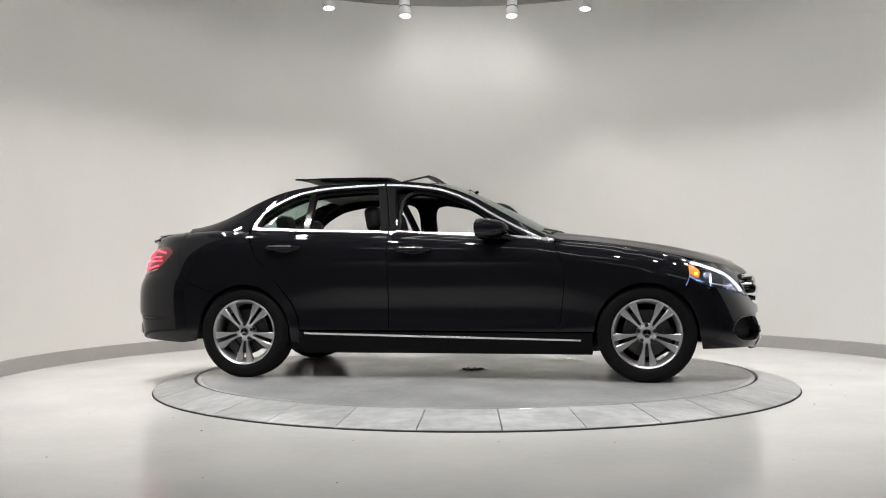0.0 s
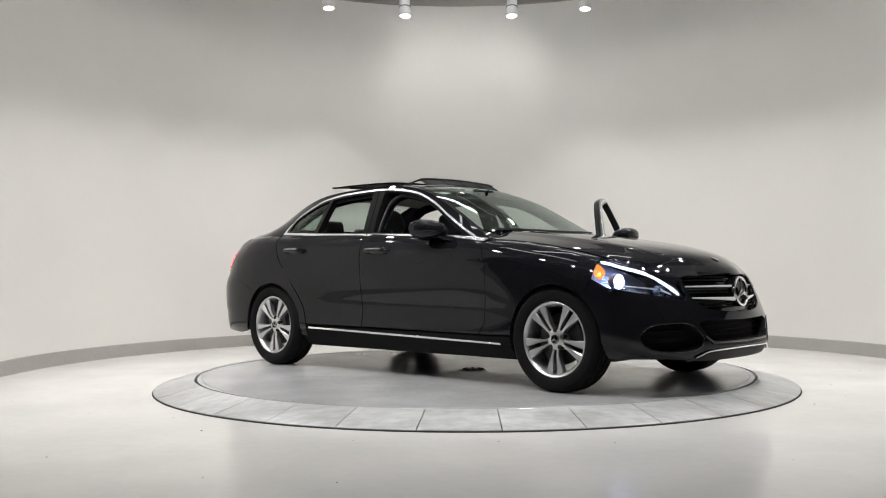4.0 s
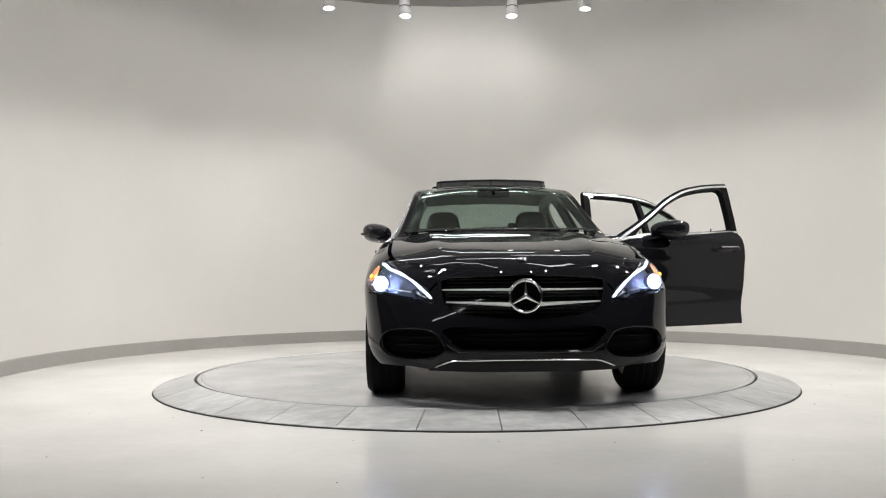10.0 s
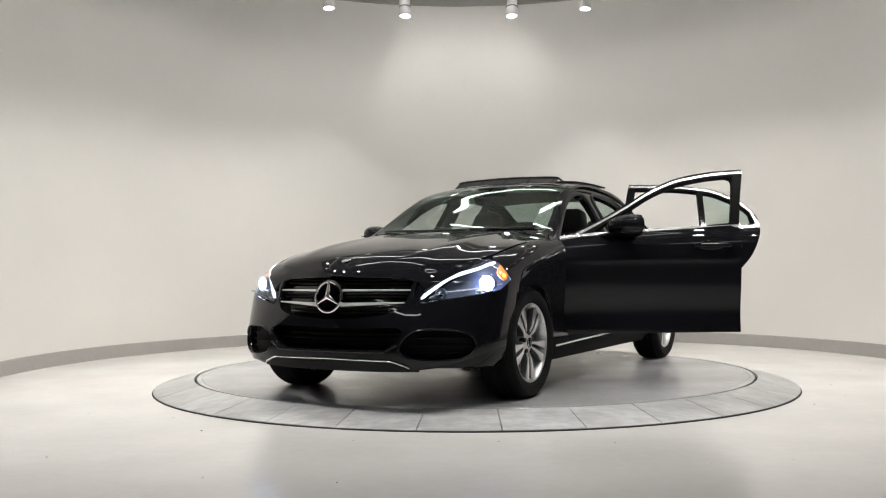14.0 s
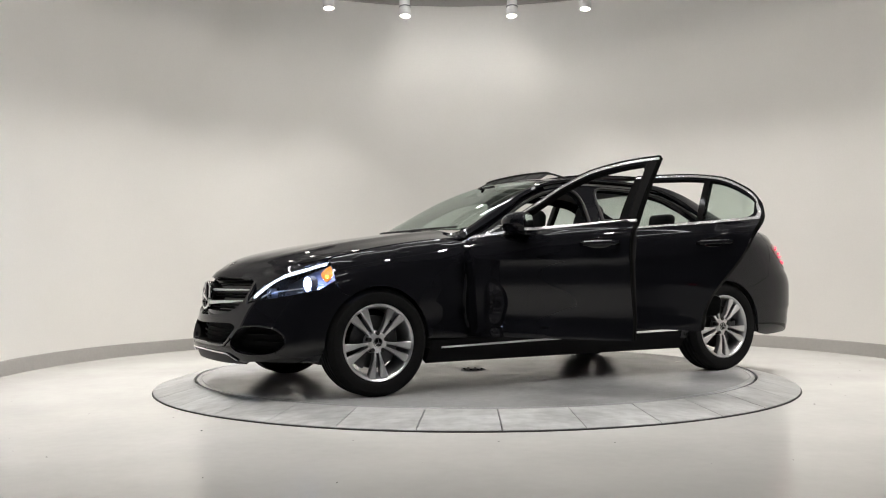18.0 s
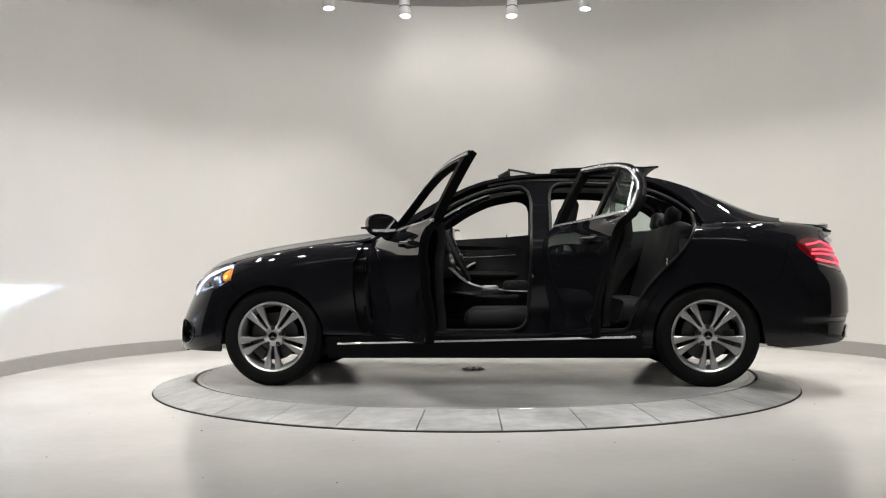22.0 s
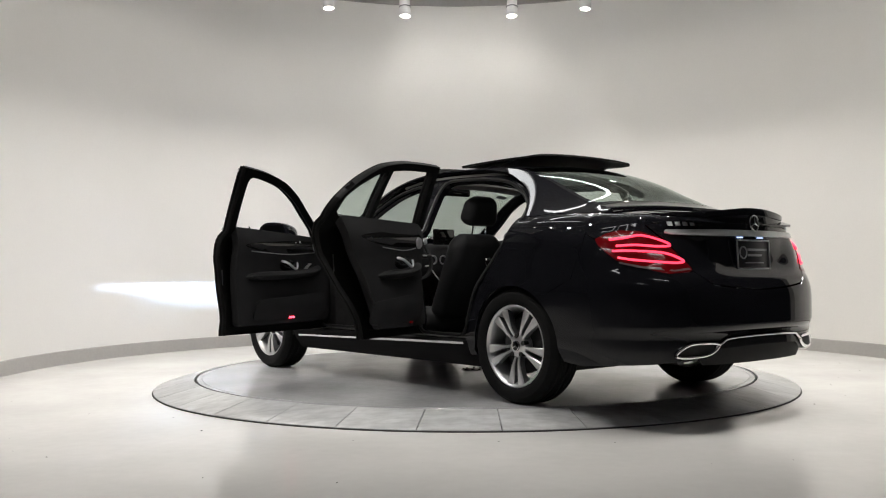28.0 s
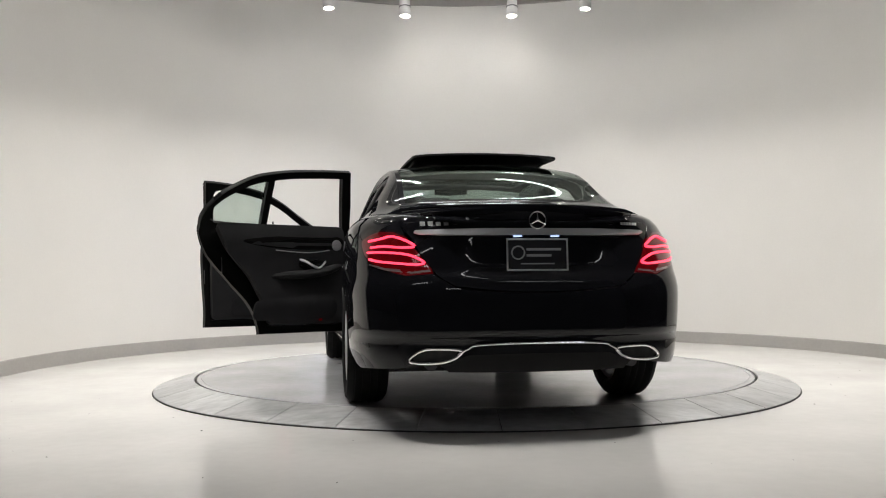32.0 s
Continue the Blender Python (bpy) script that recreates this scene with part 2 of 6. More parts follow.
def build_strips():
    first = None
    for x, y, turn in ((1.3, 1.7, 4), (-1.44, 1.75, 135), (0.0, 3.0, 0), (-0.12, 0.35, 24), (1.5, -0.53, -27), (-1.13, -0.65, -46), (0.0, -3.8, 0), (-2.6, -6.2, 0), (2.6, -6.2, 0), (0.0, -9.0, 0)):
        m = pose(x, y, 4.10, 0, 0, turn)
        if first is None:
            lamp = thing("strip_light", "long white ceiling strip light, lit", "ceiling light", "ceiling strip lights")
            bm = bmesh.new()
            box(bm, (-0.9, -0.07, 0.0), (0.9, 0.07, 0.06), 0.01)
            part("tray", bm, WHITE, lamp)
            bm = bmesh.new()
            box(bm, (-0.87, -0.045, -0.03), (0.87, 0.045, 0.0), 0.008)
            part("diffuser", bm, STRIPGLOW, lamp)
            lamp.matrix_basis = m
            first = lamp
        else:
            copy_thing(first, m)


def build_grit():
    bm = bmesh.new()
    rnd = random.Random(5)
    for k in range(34):
        a, q = rnd.uniform(-160, 20), rnd.uniform(2.42, 3.6)
        s = rnd.uniform(0.0015, 0.004)
        m = pose(q * math.cos(radians(a)), q * math.sin(radians(a)), FLOOR_Z + s * 0.3, 0, 0, rnd.uniform(0, 180))
        bmesh.ops.create_icosphere(bm, subdivisions=1, radius=1, matrix=m @ Matrix.Diagonal((s * 1.6, s, s * 0.5, 1)))
    tagged(part("grit", bm, GAP), "dark crumbs of grit scattered on the floor", "grit", kind="stuff")


build_room()
build_grit()
build_ring()
table = build_disc()
build_lamps()
build_strips()

# ---------------------------------------------------------------- the car: shape functions
# car space: x forward, y to its left, z up from the table; origin midway between the axles
from mathutils import geometry


def curve(xs, ys):
    """A smooth curve without overshoot through a few stations."""
    xs, ys = np.array(xs, float), np.array(ys, float)
    d = np.diff(ys) / np.diff(xs)
    g = np.zeros(len(xs))
    for i in range(1, len(xs) - 1):
        if d[i - 1] * d[i] > 0:
            g[i] = 2 * d[i - 1] * d[i] / (d[i - 1] + d[i])
    g[0], g[-1] = d[0], d[-1]

    def at(x):
        x = np.clip(np.asarray(x, float), xs[0], xs[-1])
        i = np.clip(np.searchsorted(xs, x) - 1, 0, len(xs) - 2)
        h = xs[i + 1] - xs[i]
        t = (x - xs[i]) / h
        return ((1 + 2 * t) * (1 - t) ** 2) * ys[i] + t * (1 - t) ** 2 * h * g[i] + t * t * (3 - 2 * t) * ys[i + 1] + t * t * (t - 1) * h * g[i + 1]
    return at


def spline(xs, ys):
    """A natural cubic spline: even reflections along the sheet metal."""
    xs, ys = np.array(xs, float), np.array(ys, float)
    n, h = len(xs), np.diff(xs)
    A, b = np.eye(n), np.zeros(n)
    for i in range(1, n - 1):
        A[i, i - 1:i + 2] = h[i - 1], 2 * (h[i - 1] + h[i]), h[i]
        b[i] = 6 * ((ys[i + 1] - ys[i]) / h[i] - (ys[i] - ys[i - 1]) / h[i - 1])
    M = np.linalg.solve(A, b)

    def at(x):
        x = np.clip(np.asarray(x, float), xs[0], xs[-1])
        i = np.clip(np.searchsorted(xs, x) - 1, 0, n - 2)
        k, p, q = h[i], xs[i + 1] - x, x - xs[i]
        return M[i] * p ** 3 / (6 * k) + M[i + 1] * q ** 3 / (6 * k) + (ys[i] / k - M[i] * k / 6) * p + (ys[i + 1] / k - M[i + 1] * k / 6) * q
    return at


BODY_B = spline([-2.5, -1.9, -1.42, -0.9, 0.0, 0.9, 1.42, 1.8, 2.3], [0.918, 0.914, 0.908, 0.893, 0.890, 0.893, 0.912, 0.920, 0.918])
TOP_Z = spline([-2.5, -2.2, -1.9, -1.6, -1.36, -0.94, -0.36, 0.3, 0.72, 0.95, 1.2, 1.45, 1.7, 1.9, 2.05, 2.2],
              [1.0, 1.035, 1.056, 1.062, 1.05, 1.035, 1.015, 0.99, 0.965, 0.957, 0.929, 0.888, 0.830, 0.776, 0.735, 0.67])
TOP_IN = curve([-2.5, -1.9, -1.5, -1.2, 0.6, 0.85, 1.1, 1.7, 2.2], [0.17, 0.17, 0.115, 0.085, 0.085, 0.115, 0.155, 0.175, 0.18])
ROUND_H = curve([-2.5, -1.7, -1.2, 0.7, 1.1, 1.8, 2.2], [0.20, 0.17, 0.14, 0.14, 0.16, 0.20, 0.20])
NOSE_X = spline([0.15, 0.20, 0.26, 0.36, 0.46, 0.55, 0.63, 0.70, 0.75, 0.80, 0.86], [2.19, 2.222, 2.239, 2.244, 2.244, 2.238, 2.222, 2.194, 2.158, 2.10, 2.03])
TAIL_X = curve([0.18, 0.26, 0.34, 0.415, 0.445, 0.60, 0.70, 0.76, 0.90, 1.00, 1.06, 1.10], [-2.40, -2.424, -2.432, -2.436, -2.457, -2.455, -2.435, -2.405, -2.385, -2.38, -2.39, -2.395])
TAIL_N = curve([0.2, 0.65, 0.80, 0.95], [3.4, 3.3, 3.0, 2.5])
# plan of the nose: how far forward and how wide, from the middle (0) round to the side (1); upper and bumper level
_U = [-0.16, -0.08, 0, 0.08, 0.16, 0.27, 0.37, 0.46, 0.55, 0.65, 0.8, 1.0]
NOSE_FX = [spline(_U, v) for v in ([0.945, 0.985, 1.0, 0.985, 0.945, 0.875, 0.808, 0.735, 0.655, 0.556, 0.35, 0.0], [0.988, 0.998, 1.0, 0.998, 0.988, 0.955, 0.90, 0.815, 0.70, 0.58, 0.36, 0.0])]
NOSE_FY = [spline(_U, v) for v in ([-0.27, -0.135, 0, 0.135, 0.27, 0.475, 0.66, 0.80, 0.90, 0.96, 0.992, 1.0], [-0.28, -0.14, 0, 0.14, 0.28, 0.48, 0.66, 0.81, 0.915, 0.965, 0.994, 1.0])]
NOSE_SIDE = [curve(a, b) for a, b in (([0, 0.35, 0.556, 0.655, 0.735, 0.808, 0.875, 0.945, 1.0], [1, 0.992, 0.96, 0.90, 0.80, 0.66, 0.475, 0.27, 0.0]),
                                      ([0, 0.36, 0.58, 0.70, 0.815, 0.90, 0.955, 1.0], [1, 0.994, 0.965, 0.915, 0.81, 0.66, 0.48, 0.0]))]


def low_share(z):
    t = np.clip((0.67 - z) / 0.36, 0, 1)
    return t * t * (3 - 2 * t)


SILL_D = curve([0.15, 0.20, 0.27, 0.34, 0.45, 0.58, 0.66, 0.74, 0.82, 0.95, 1.1], [0.115, 0.085, 0.038, 0.020, 0.014, 0.004, 0.0, 0.004, 0.006, 0.012, 0.02])


# the doors are hollowed above the crease that runs along their foot
HOLLOW = curve([0.3, 0.36, 0.44, 0.50, 0.62, 0.78, 0.9], [0.0, 0.002, 0.020, 0.024, 0.016, 0.004, 0.0])


def side_y(x, z):
    """Half the car's width at (x, z) below the windows."""
    x, z = np.asarray(x, float), np.asarray(z, float)
    top = TOP_Z(x)
    y = BODY_B(x) - SILL_D(z)
    # the light-catching line below the door handles and the one above the sill
    y = y + 0.006 * np.exp(-((z - (0.83 + 0.02 * np.clip(-x, -1.4, 1.6))) / 0.03) ** 2) * np.clip(1.9 - np.abs(x), 0, 1)
    k = np.clip((1.25 - np.abs(x)) / 0.70, 0, 1)
    y = y - HOLLOW(z) * k * k * (3 - 2 * k)
    s = np.clip((z - (top - ROUND_H(x))) / ROUND_H(x), 0, 1)
    y = y - TOP_IN(x) * (1 - np.sqrt(np.maximum(1 - 0.985 * s * s, 0)))
    r = np.clip((x - 1.25) / (NOSE_X(z) - 1.25), 0, 1)
    w = low_share(z)
    y = y * (NOSE_SIDE[0](r) * (1 - w) + NOSE_SIDE[1](r) * w)
    nt = TAIL_N(z)
    r = np.clip((-1.55 - x) / (-1.55 - TAIL_X(z)), 0, 1)
    return y * np.maximum(1 - r ** nt, 0) ** (1 / nt)


RAIL_Z = spline([-2.0, -1.9, -1.669, -1.443, -1.219, -1.0, -0.78, -0.4, -0.2, -0.016, 0.19, 0.353, 0.55, 0.75, 0.95],
               [1.080, 1.092, 1.158, 1.266, 1.352, 1.391, 1.405, 1.413, 1.403, 1.372, 1.300, 1.215, 1.103, 1.000, 0.940])
RAIL_Y = spline([-2.0, -1.7, -1.4, -1.1, -0.8, -0.4, -0.016, 0.19, 0.35, 0.6, 0.8, 0.95], [0.63, 0.605, 0.585, 0.575, 0.575, 0.580, 0.598, 0.622, 0.648, 0.695, 0.735, 0.76])
ROOF_C = spline([-2.05, -1.9, -1.65, -1.4, -1.15, -0.8, -0.4, -0.15, 0.0, 0.317, 0.537, 0.80, 1.0],
               [1.098, 1.130, 1.245, 1.348, 1.414, 1.438, 1.442, 1.434, 1.416, 1.278, 1.168, 1.042, 0.980])


def glass_y(x, z):
    """Half width of the glasshouse: from the belt to the roof rail."""
    lo, hi = TOP_Z(x), RAIL_Z(x)
    yb, yr = side_y(x, lo), RAIL_Y(x)
    s = np.clip((z - lo) / np.maximum(hi - lo, 0.02), 0, 1.2)
    return yb + (yr - yb) * (s * 0.86 + 0.14 * s * s)


def top_z(x, y):
    """Height of windscreen, roof and rear window."""
    c, e = ROOF_C(x), RAIL_Z(x)
    return c - (c - e) * np.abs(y / RAIL_Y(x)) ** 2.3


HOOD_C = spline([0.6, 0.86, 1.055, 1.268, 1.478, 1.686, 1.891, 2.02, 2.10, 2.16, 2.2], [1.052, 1.030, 1.006, 0.979, 0.949, 0.915, 0.872, 0.831, 0.790, 0.748, 0.70])


def hood_y(x):
    return side_y(x, TOP_Z(x))


def hood_z(x, y):
    c, e = HOOD_C(x), TOP_Z(x)
    w = np.maximum(hood_y(x), 0.05)
    u = np.abs(y) / w
    # two soft ridges run forward along the bonnet
    ridge = 0.010 * np.exp(-((u - 0.62) / 0.10) ** 2) * np.clip((2.1 - x) / 0.5, 0, 1)
    return c - (c - e) * np.clip(u, 0, 1.3) ** 2.6 + ridge


DECK_C = curve([-2.45, -2.40, -2.30, -2.1, -1.95, -1.8], [1.046, 1.048, 1.050, 1.076, 1.100, 1.120])


def deck_z(x, y):
    w = np.maximum(side_y(x, TOP_Z(x)), 0.05)
    return DECK_C(x) - (DECK_C(x) - TOP_Z(x)) * np.clip(np.abs(y) / w, 0, 1.2) ** 2.6


# ---------------------------------------------------------------- panels cut from those shapes
def smooth_line(pts, n=8, closed=False):
    """A rounded line through a few corner points."""
    pts = [np.array(q, float) for q in pts]
    out = []
    m = len(pts)
    for i in range(m if closed else m - 1):
        a, b = pts[i], pts[(i + 1) % m]
        pa = pts[i - 1] if closed or i else a
        pb = pts[(i + 2) % m] if closed or i + 2 < m else b
        for k in range(n):
            t = k / n
            out.append(0.5 * (2 * a + (b - pa) * t + (2 * pa - 5 * a + 4 * b - pb) * t * t + (3 * a - pa - 3 * b + pb) * t ** 3))
    if not closed:
        out.append(pts[-1])
    return [tuple(q) for q in out]


def dense(poly, step):
    out = []
    for i, a in enumerate(poly):
        b = poly[(i + 1) % len(poly)]
        k = max(1, int(math.ceil(math.dist(a, b) / step)))
        out += [(a[0] + (b[0] - a[0]) * j / k, a[1] + (b[1] - a[1]) * j / k) for j in range(k)]
    keep = []
    for q in out:
        if not keep or math.dist(q, keep[-1]) > 1e-4:
            keep.append(q)
    return keep


def inside(px, py, poly):
    px, py = np.asarray(px), np.asarray(py)
    r = np.zeros(px.shape, bool)
    for i in range(len(poly)):
        (ax, ay), (bx, by) = poly[i - 1], poly[i]
        if ay != by:
            r ^= ((ay > py) != (by > py)) & (px < (bx - ax) * (py - ay) / (by - ay) + ax)
    return r


def rounded(poly, rad, n=5):
    """Round the corners of a polygon."""
    out = []
    m = len(poly)
    for i in range(m):
        p0, p1, p2 = (Vector(poly[j % m]) for j in (i - 1, i, i + 1))
        r = min(rad, (p0 - p1).length * 0.45, (p2 - p1).length * 0.45)
        a, b = p1 + (p0 - p1).normalized() * r, p1 + (p2 - p1).normalized() * r
        for k in range(n + 1):
            t = k / n
            q = a * (1 - t) ** 2 + p1 * 2 * t * (1 - t) + b * t * t
            out.append((q.x, q.y))
    return out


def sheet(name, poly, shape, mat, parent, label="", holes=(), step=0.05, thick=0.014, out=(0, 1, 0), lift=0.0, rim_mat=None):
    """A curved sheet with thickness: a flat outline with holes, carried onto a surface by shape(u, v) -> x, y, z.
    out: roughly the way its outside faces. lift: how proud of the surface it lies."""
    loops = [dense(poly, step * 0.7)] + [dense(h, step * 0.6) for h in holes]
    pts, edges = [], []
    for lp in loops:
        k = len(pts)
        pts += lp
        edges += [(k + i, k + (i + 1) % len(lp)) for i in range(len(lp))]
    nb = len(pts)
    B = np.array(pts)
    gu = np.arange(B[:, 0].min() + step * 0.5, B[:, 0].max(), step)
    gv = np.arange(B[:, 1].min() + step * 0.5, B[:, 1].max(), step)
    gx, gy = [q.ravel() for q in np.meshgrid(gu, gv)]
    ok = inside(gx, gy, loops[0])
    for lp in loops[1:]:
        ok &= ~inside(gx, gy, lp)
    gx, gy = gx[ok], gy[ok]
    if len(gx):
        far = np.min((gx[:, None] - B[None, :, 0]) ** 2 + (gy[:, None] - B[None, :, 1]) ** 2, axis=1) > (step * 0.45) ** 2
        pts += list(zip(gx[far], gy[far]))
    r = geometry.delaunay_2d_cdt([Vector(q) for q in pts], edges, [], 0, 1e-6)
    vs, fs = np.array([tuple(v) for v in r[0]]), [tuple(q) for q in r[2]]
    F = np.array(fs)
    c = vs[F].mean(axis=1)
    ok = inside(c[:, 0], c[:, 1], loops[0])
    for lp in loops[1:]:
        ok &= ~inside(c[:, 0], c[:, 1], lp)
    F = F[ok]

    def at(u, v):
        return np.stack(np.broadcast_arrays(*shape(u, v)), -1).astype(float)
    u, v = vs[:, 0], vs[:, 1]
    P = at(u, v)
    h = 2e-3
    N = np.cross(at(u + h, v) - at(u - h, v), at(u, v + h) - at(u, v - h))
    N /= np.maximum(np.linalg.norm(N, axis=1, keepdims=True), 1e-12)
    N *= np.where((N @ np.array(out, float))[:, None].sum() < 0, -1, 1)
    P = P + N * lift
    tri_n = np.cross(P[F[:, 1]] - P[F[:, 0]], P[F[:, 2]] - P[F[:, 0]])
    flip = (tri_n * N[F[:, 0]]).sum(1) < 0
    F[flip] = F[flip][:, ::-1]
    n = len(P)
    cnt = {}
    for a, b, d in F:
        for e in ((a, b), (b, d), (d, a)):
            cnt[e] = 1
    rim = [e for e in cnt if (e[1], e[0]) not in cnt]
    verts, normals, faces = list(P), list(N), [tuple(q) for q in F]
    verts += list(P - N * thick)
    normals += list(-N)
    faces += [tuple(q + n)[::-1] for q in F]
    for a, b in rim:
        d = P[b] - P[a]
        w = np.cross(d, N[a])
        w /= max(np.linalg.norm(w), 1e-9)
        k = len(verts)
        verts += [P[a], P[b], P[b] - N[b] * thick, P[a] - N[a] * thick]
        wa = w * 0.8 + N[a] * 0.6
        normals += [wa, wa, w, w]
        faces.append((k + 1, k, k + 3, k + 2))
    if rim_mat is None:
        return mesh_ob(name, verts, faces, mat, parent, label, normals=normals)
    ob = mesh_ob(name, verts, faces, [mat, rim_mat], parent, label, normals=normals)
    ob.data.polygons.foreach_set("material_index", [0] * len(F) + [1] * (len(faces) - len(F)))
    return ob


def body_shape(s, inset=0.0):
    return lambda x, z: (x, s * (side_y(x, z) - inset), z)


def glass_shape(s, inset=0.0):
    return lambda x, z: (x, s * (glass_y(x, z) - inset), z)


def side_shape(s, inset=0.0):
    """Body below the belt, glasshouse above it."""
    return lambda x, z: (x, s * (np.where(z > TOP_Z(x), glass_y(x, np.maximum(z, TOP_Z(x))), side_y(x, np.minimum(z, TOP_Z(x)))) - inset), z)


def arch(cx, r, z0, a0=0, a1=180, n=20, up=1.0):
    return [(cx + r * math.cos(radians(a0 + (a1 - a0) * i / n)), z0 + up * r * math.sin(radians(a0 + (a1 - a0) * i / n))) for i in range(n + 1)]


def line_of(fn, x0, x1, n=24, dz=0.0):
    return [(x, float(fn(x)) + dz) for x in np.linspace(x0, x1, n)]


# nose and tail in their own space: u runs round the corner (0 at the middle, +-1 where the side begins), v is the height
def side_plain(x, z):
    top = TOP_Z(x)
    y = BODY_B(x) - SILL_D(z)
    s = np.clip((z - (top - ROUND_H(x))) / ROUND_H(x), 0, 1)
    return y - TOP_IN(x) * (1 - np.sqrt(np.maximum(1 - 0.985 * s * s, 0)))


def nose_shape(u, z, back=0.0):
    w, a = low_share(z), np.abs(u)
    x = 1.25 + (NOSE_X(z) - 1.25) * (NOSE_FX[0](a) * (1 - w) + NOSE_FX[1](a) * w)
    y = np.sign(u) * side_plain(x, z) * (NOSE_FY[0](a) * (1 - w) + NOSE_FY[1](a) * w)
    return x - back, y * (1 - 0.3 * back), z


def tail_shape(u, z, back=0.0):
    a = (1 - (1 - np.minimum(np.abs(u), 1)) ** 2) * math.pi / 2
    n = TAIL_N(z)
    x = -1.55 + (TAIL_X(z) + 1.55) * np.cos(np.minimum(a, 1.5707)) ** (2 / n)
    y = np.sign(u) * side_plain(x, z) * np.sin(a) ** (2 / n)
    return x + back, y * (1 - 0.3 * back), z


def u_at(shape, z, x=None, y=None):
    """The u of a place on nose or tail, from its x or its |y|."""
    lo, hi = 0.0, 1.0
    for _ in range(40):
        m = (lo + hi) / 2
        q = shape(np.array([m]), np.array([float(z)]))
        past = abs(q[1][0]) > abs(y) if y is not None else abs(q[0][0]) < abs(x)
        lo, hi = (lo, m) if past else (m, hi)
    s = -1 if y is not None and y < 0 else 1
    return s * (lo + hi) / 2


def on_nose(pts):
    """(y, z) or ('x', x, z) corners -> (u, z)."""
    return [(u_at(nose_shape, q[2], x=q[1]) if q[0] == "x" else u_at(nose_shape, q[1], y=q[0]), q[-1]) for q in pts]


def on_tail(pts):
    return [(u_at(tail_shape, q[2], x=q[1]) if q[0] == "x" else u_at(tail_shape, q[1], y=q[0]), q[-1]) for q in pts]


def mirrored(poly):
    return [(-a, b) for a, b in poly][::-1]


# ---------------------------------------------------------------- car materials
PAINT = shader("black_lacquer", (0.0080, 0.0082, 0.0104), 0.3, coat=1.0, spec=0.0)
PAINT.node_tree.nodes["Principled BSDF"].inputs["Coat IOR"].default_value = 1.37
GLOSSBLACK = shader("gloss_black_trim", (0.005, 0.005, 0.005), 0.08, spec=0.4)
PLASTIC = grain(shader("black_grained_plastic", (0.010, 0.010, 0.0105), 0.55, spec=0.2), 300, 0.15, bump=0.0003)
MESHBLACK = grain(shader("black_mesh_plastic", (0.0085, 0.0085, 0.009), 0.7, spec=0.10), 260, 0.15)
CHROME = shader("chrome", (0.78, 0.78, 0.79), 0.09, metal=1.0)
NET = grain(shader("deflector_net", (0.07, 0.07, 0.07), 0.8), 500, 0.3)
DIALGLOW = shader("dial_light", (0.02, 0.02, 0.03), 0.3, emit=(0.3, 0.5, 1.0), power=0.10)
PILLAR = shader("pillar_film", (0.006, 0.006, 0.006), 0.45, spec=0.04)
BRIGHT = shader("polished_trim", (0.80, 0.80, 0.81), 0.26, metal=0.75)
SATIN = shader("satin_aluminium", (0.70, 0.71, 0.72), 0.36, metal=0.8)
ALLOY = grain(shader("alloy_wheel", (0.64, 0.64, 0.65), 0.33, metal=0.8), 200, 0.05, coarse=0.05, coarse_scale=8)
ALLOYSIDE = shader("painted_alloy_flank", (0.16, 0.16, 0.165), 0.4, metal=0.5)
ALLOYDARK = shader("alloy_pocket", (0.05, 0.05, 0.053), 0.4, metal=0.4)
TYRE = grain(shader("tyre_rubber", (0.0075, 0.0075, 0.0078), 0.8, spec=0.15), 120, 0.2, bump=0.0004)
STEEL = grain(shader("brake_steel", (0.10, 0.10, 0.105), 0.38, metal=1.0), 90, 0.1)
UNDER = grain(shader("underbody", (0.018, 0.018, 0.018), 0.8), 20, 0.3)
LEATHER = grain(shader("black_leather", (0.020, 0.020, 0.021), 0.6, spec=0.08), 260, 0.15, bump=0.0005, coarse=0.1, coarse_scale=6)
HEADLINER = grain(shader("grey_headliner", (0.17, 0.165, 0.16), 0.9), 200, 0.06)
GRILLEMETAL = grain(shader("perforated_metal", (0.34, 0.34, 0.35), 0.4, metal=0.8), 500, 0.3)
SEAL = shader("seal_rubber", (0.010, 0.010, 0.010), 0.42, spec=0.3)
GLASS = pane_material("window_glass", (0.80, 0.86, 0.83))
CLEARLENS = pane_material("clear_lens", (0.95, 0.96, 0.98))
MIRROR = shader("mirror", (0.85, 0.86, 0.87), 0.02, metal=1.0)
REDLENS = shader("red_lens", (0.07, 0.002, 0.003), 0.12, coat=0.35, emit=(1.0, 0.006, 0.02), power=0.045)
REDGLOW = shader("red_lamp", (0.5, 0.02, 0.03), 0.3, emit=(1.0, 0.06, 0.10), power=5.0)
REDHOT = shader("red_lamp_core", (0.3, 0.01, 0.02), 0.3, emit=(1.0, 0.04, 0.085), power=2.7)
AMBER = shader("amber_lens", (0.55, 0.14, 0.01), 0.2, coat=1.0, emit=(1.0, 0.34, 0.03), power=0.5)
AMBERHOT = shader("amber_lamp", (0.8, 0.3, 0.02), 0.2, emit=(1.0, 0.45, 0.06), power=3.0)
DRL = shader("white_light_strip", (0.9, 0.9, 0.9), 0.3, emit=(0.74, 0.85, 1.0), power=2.6)
LOWBEAM = shader("low_beam", (0.9, 0.9, 0.9), 0.3, emit=(0.46, 0.68, 1.0), power=340000.0)
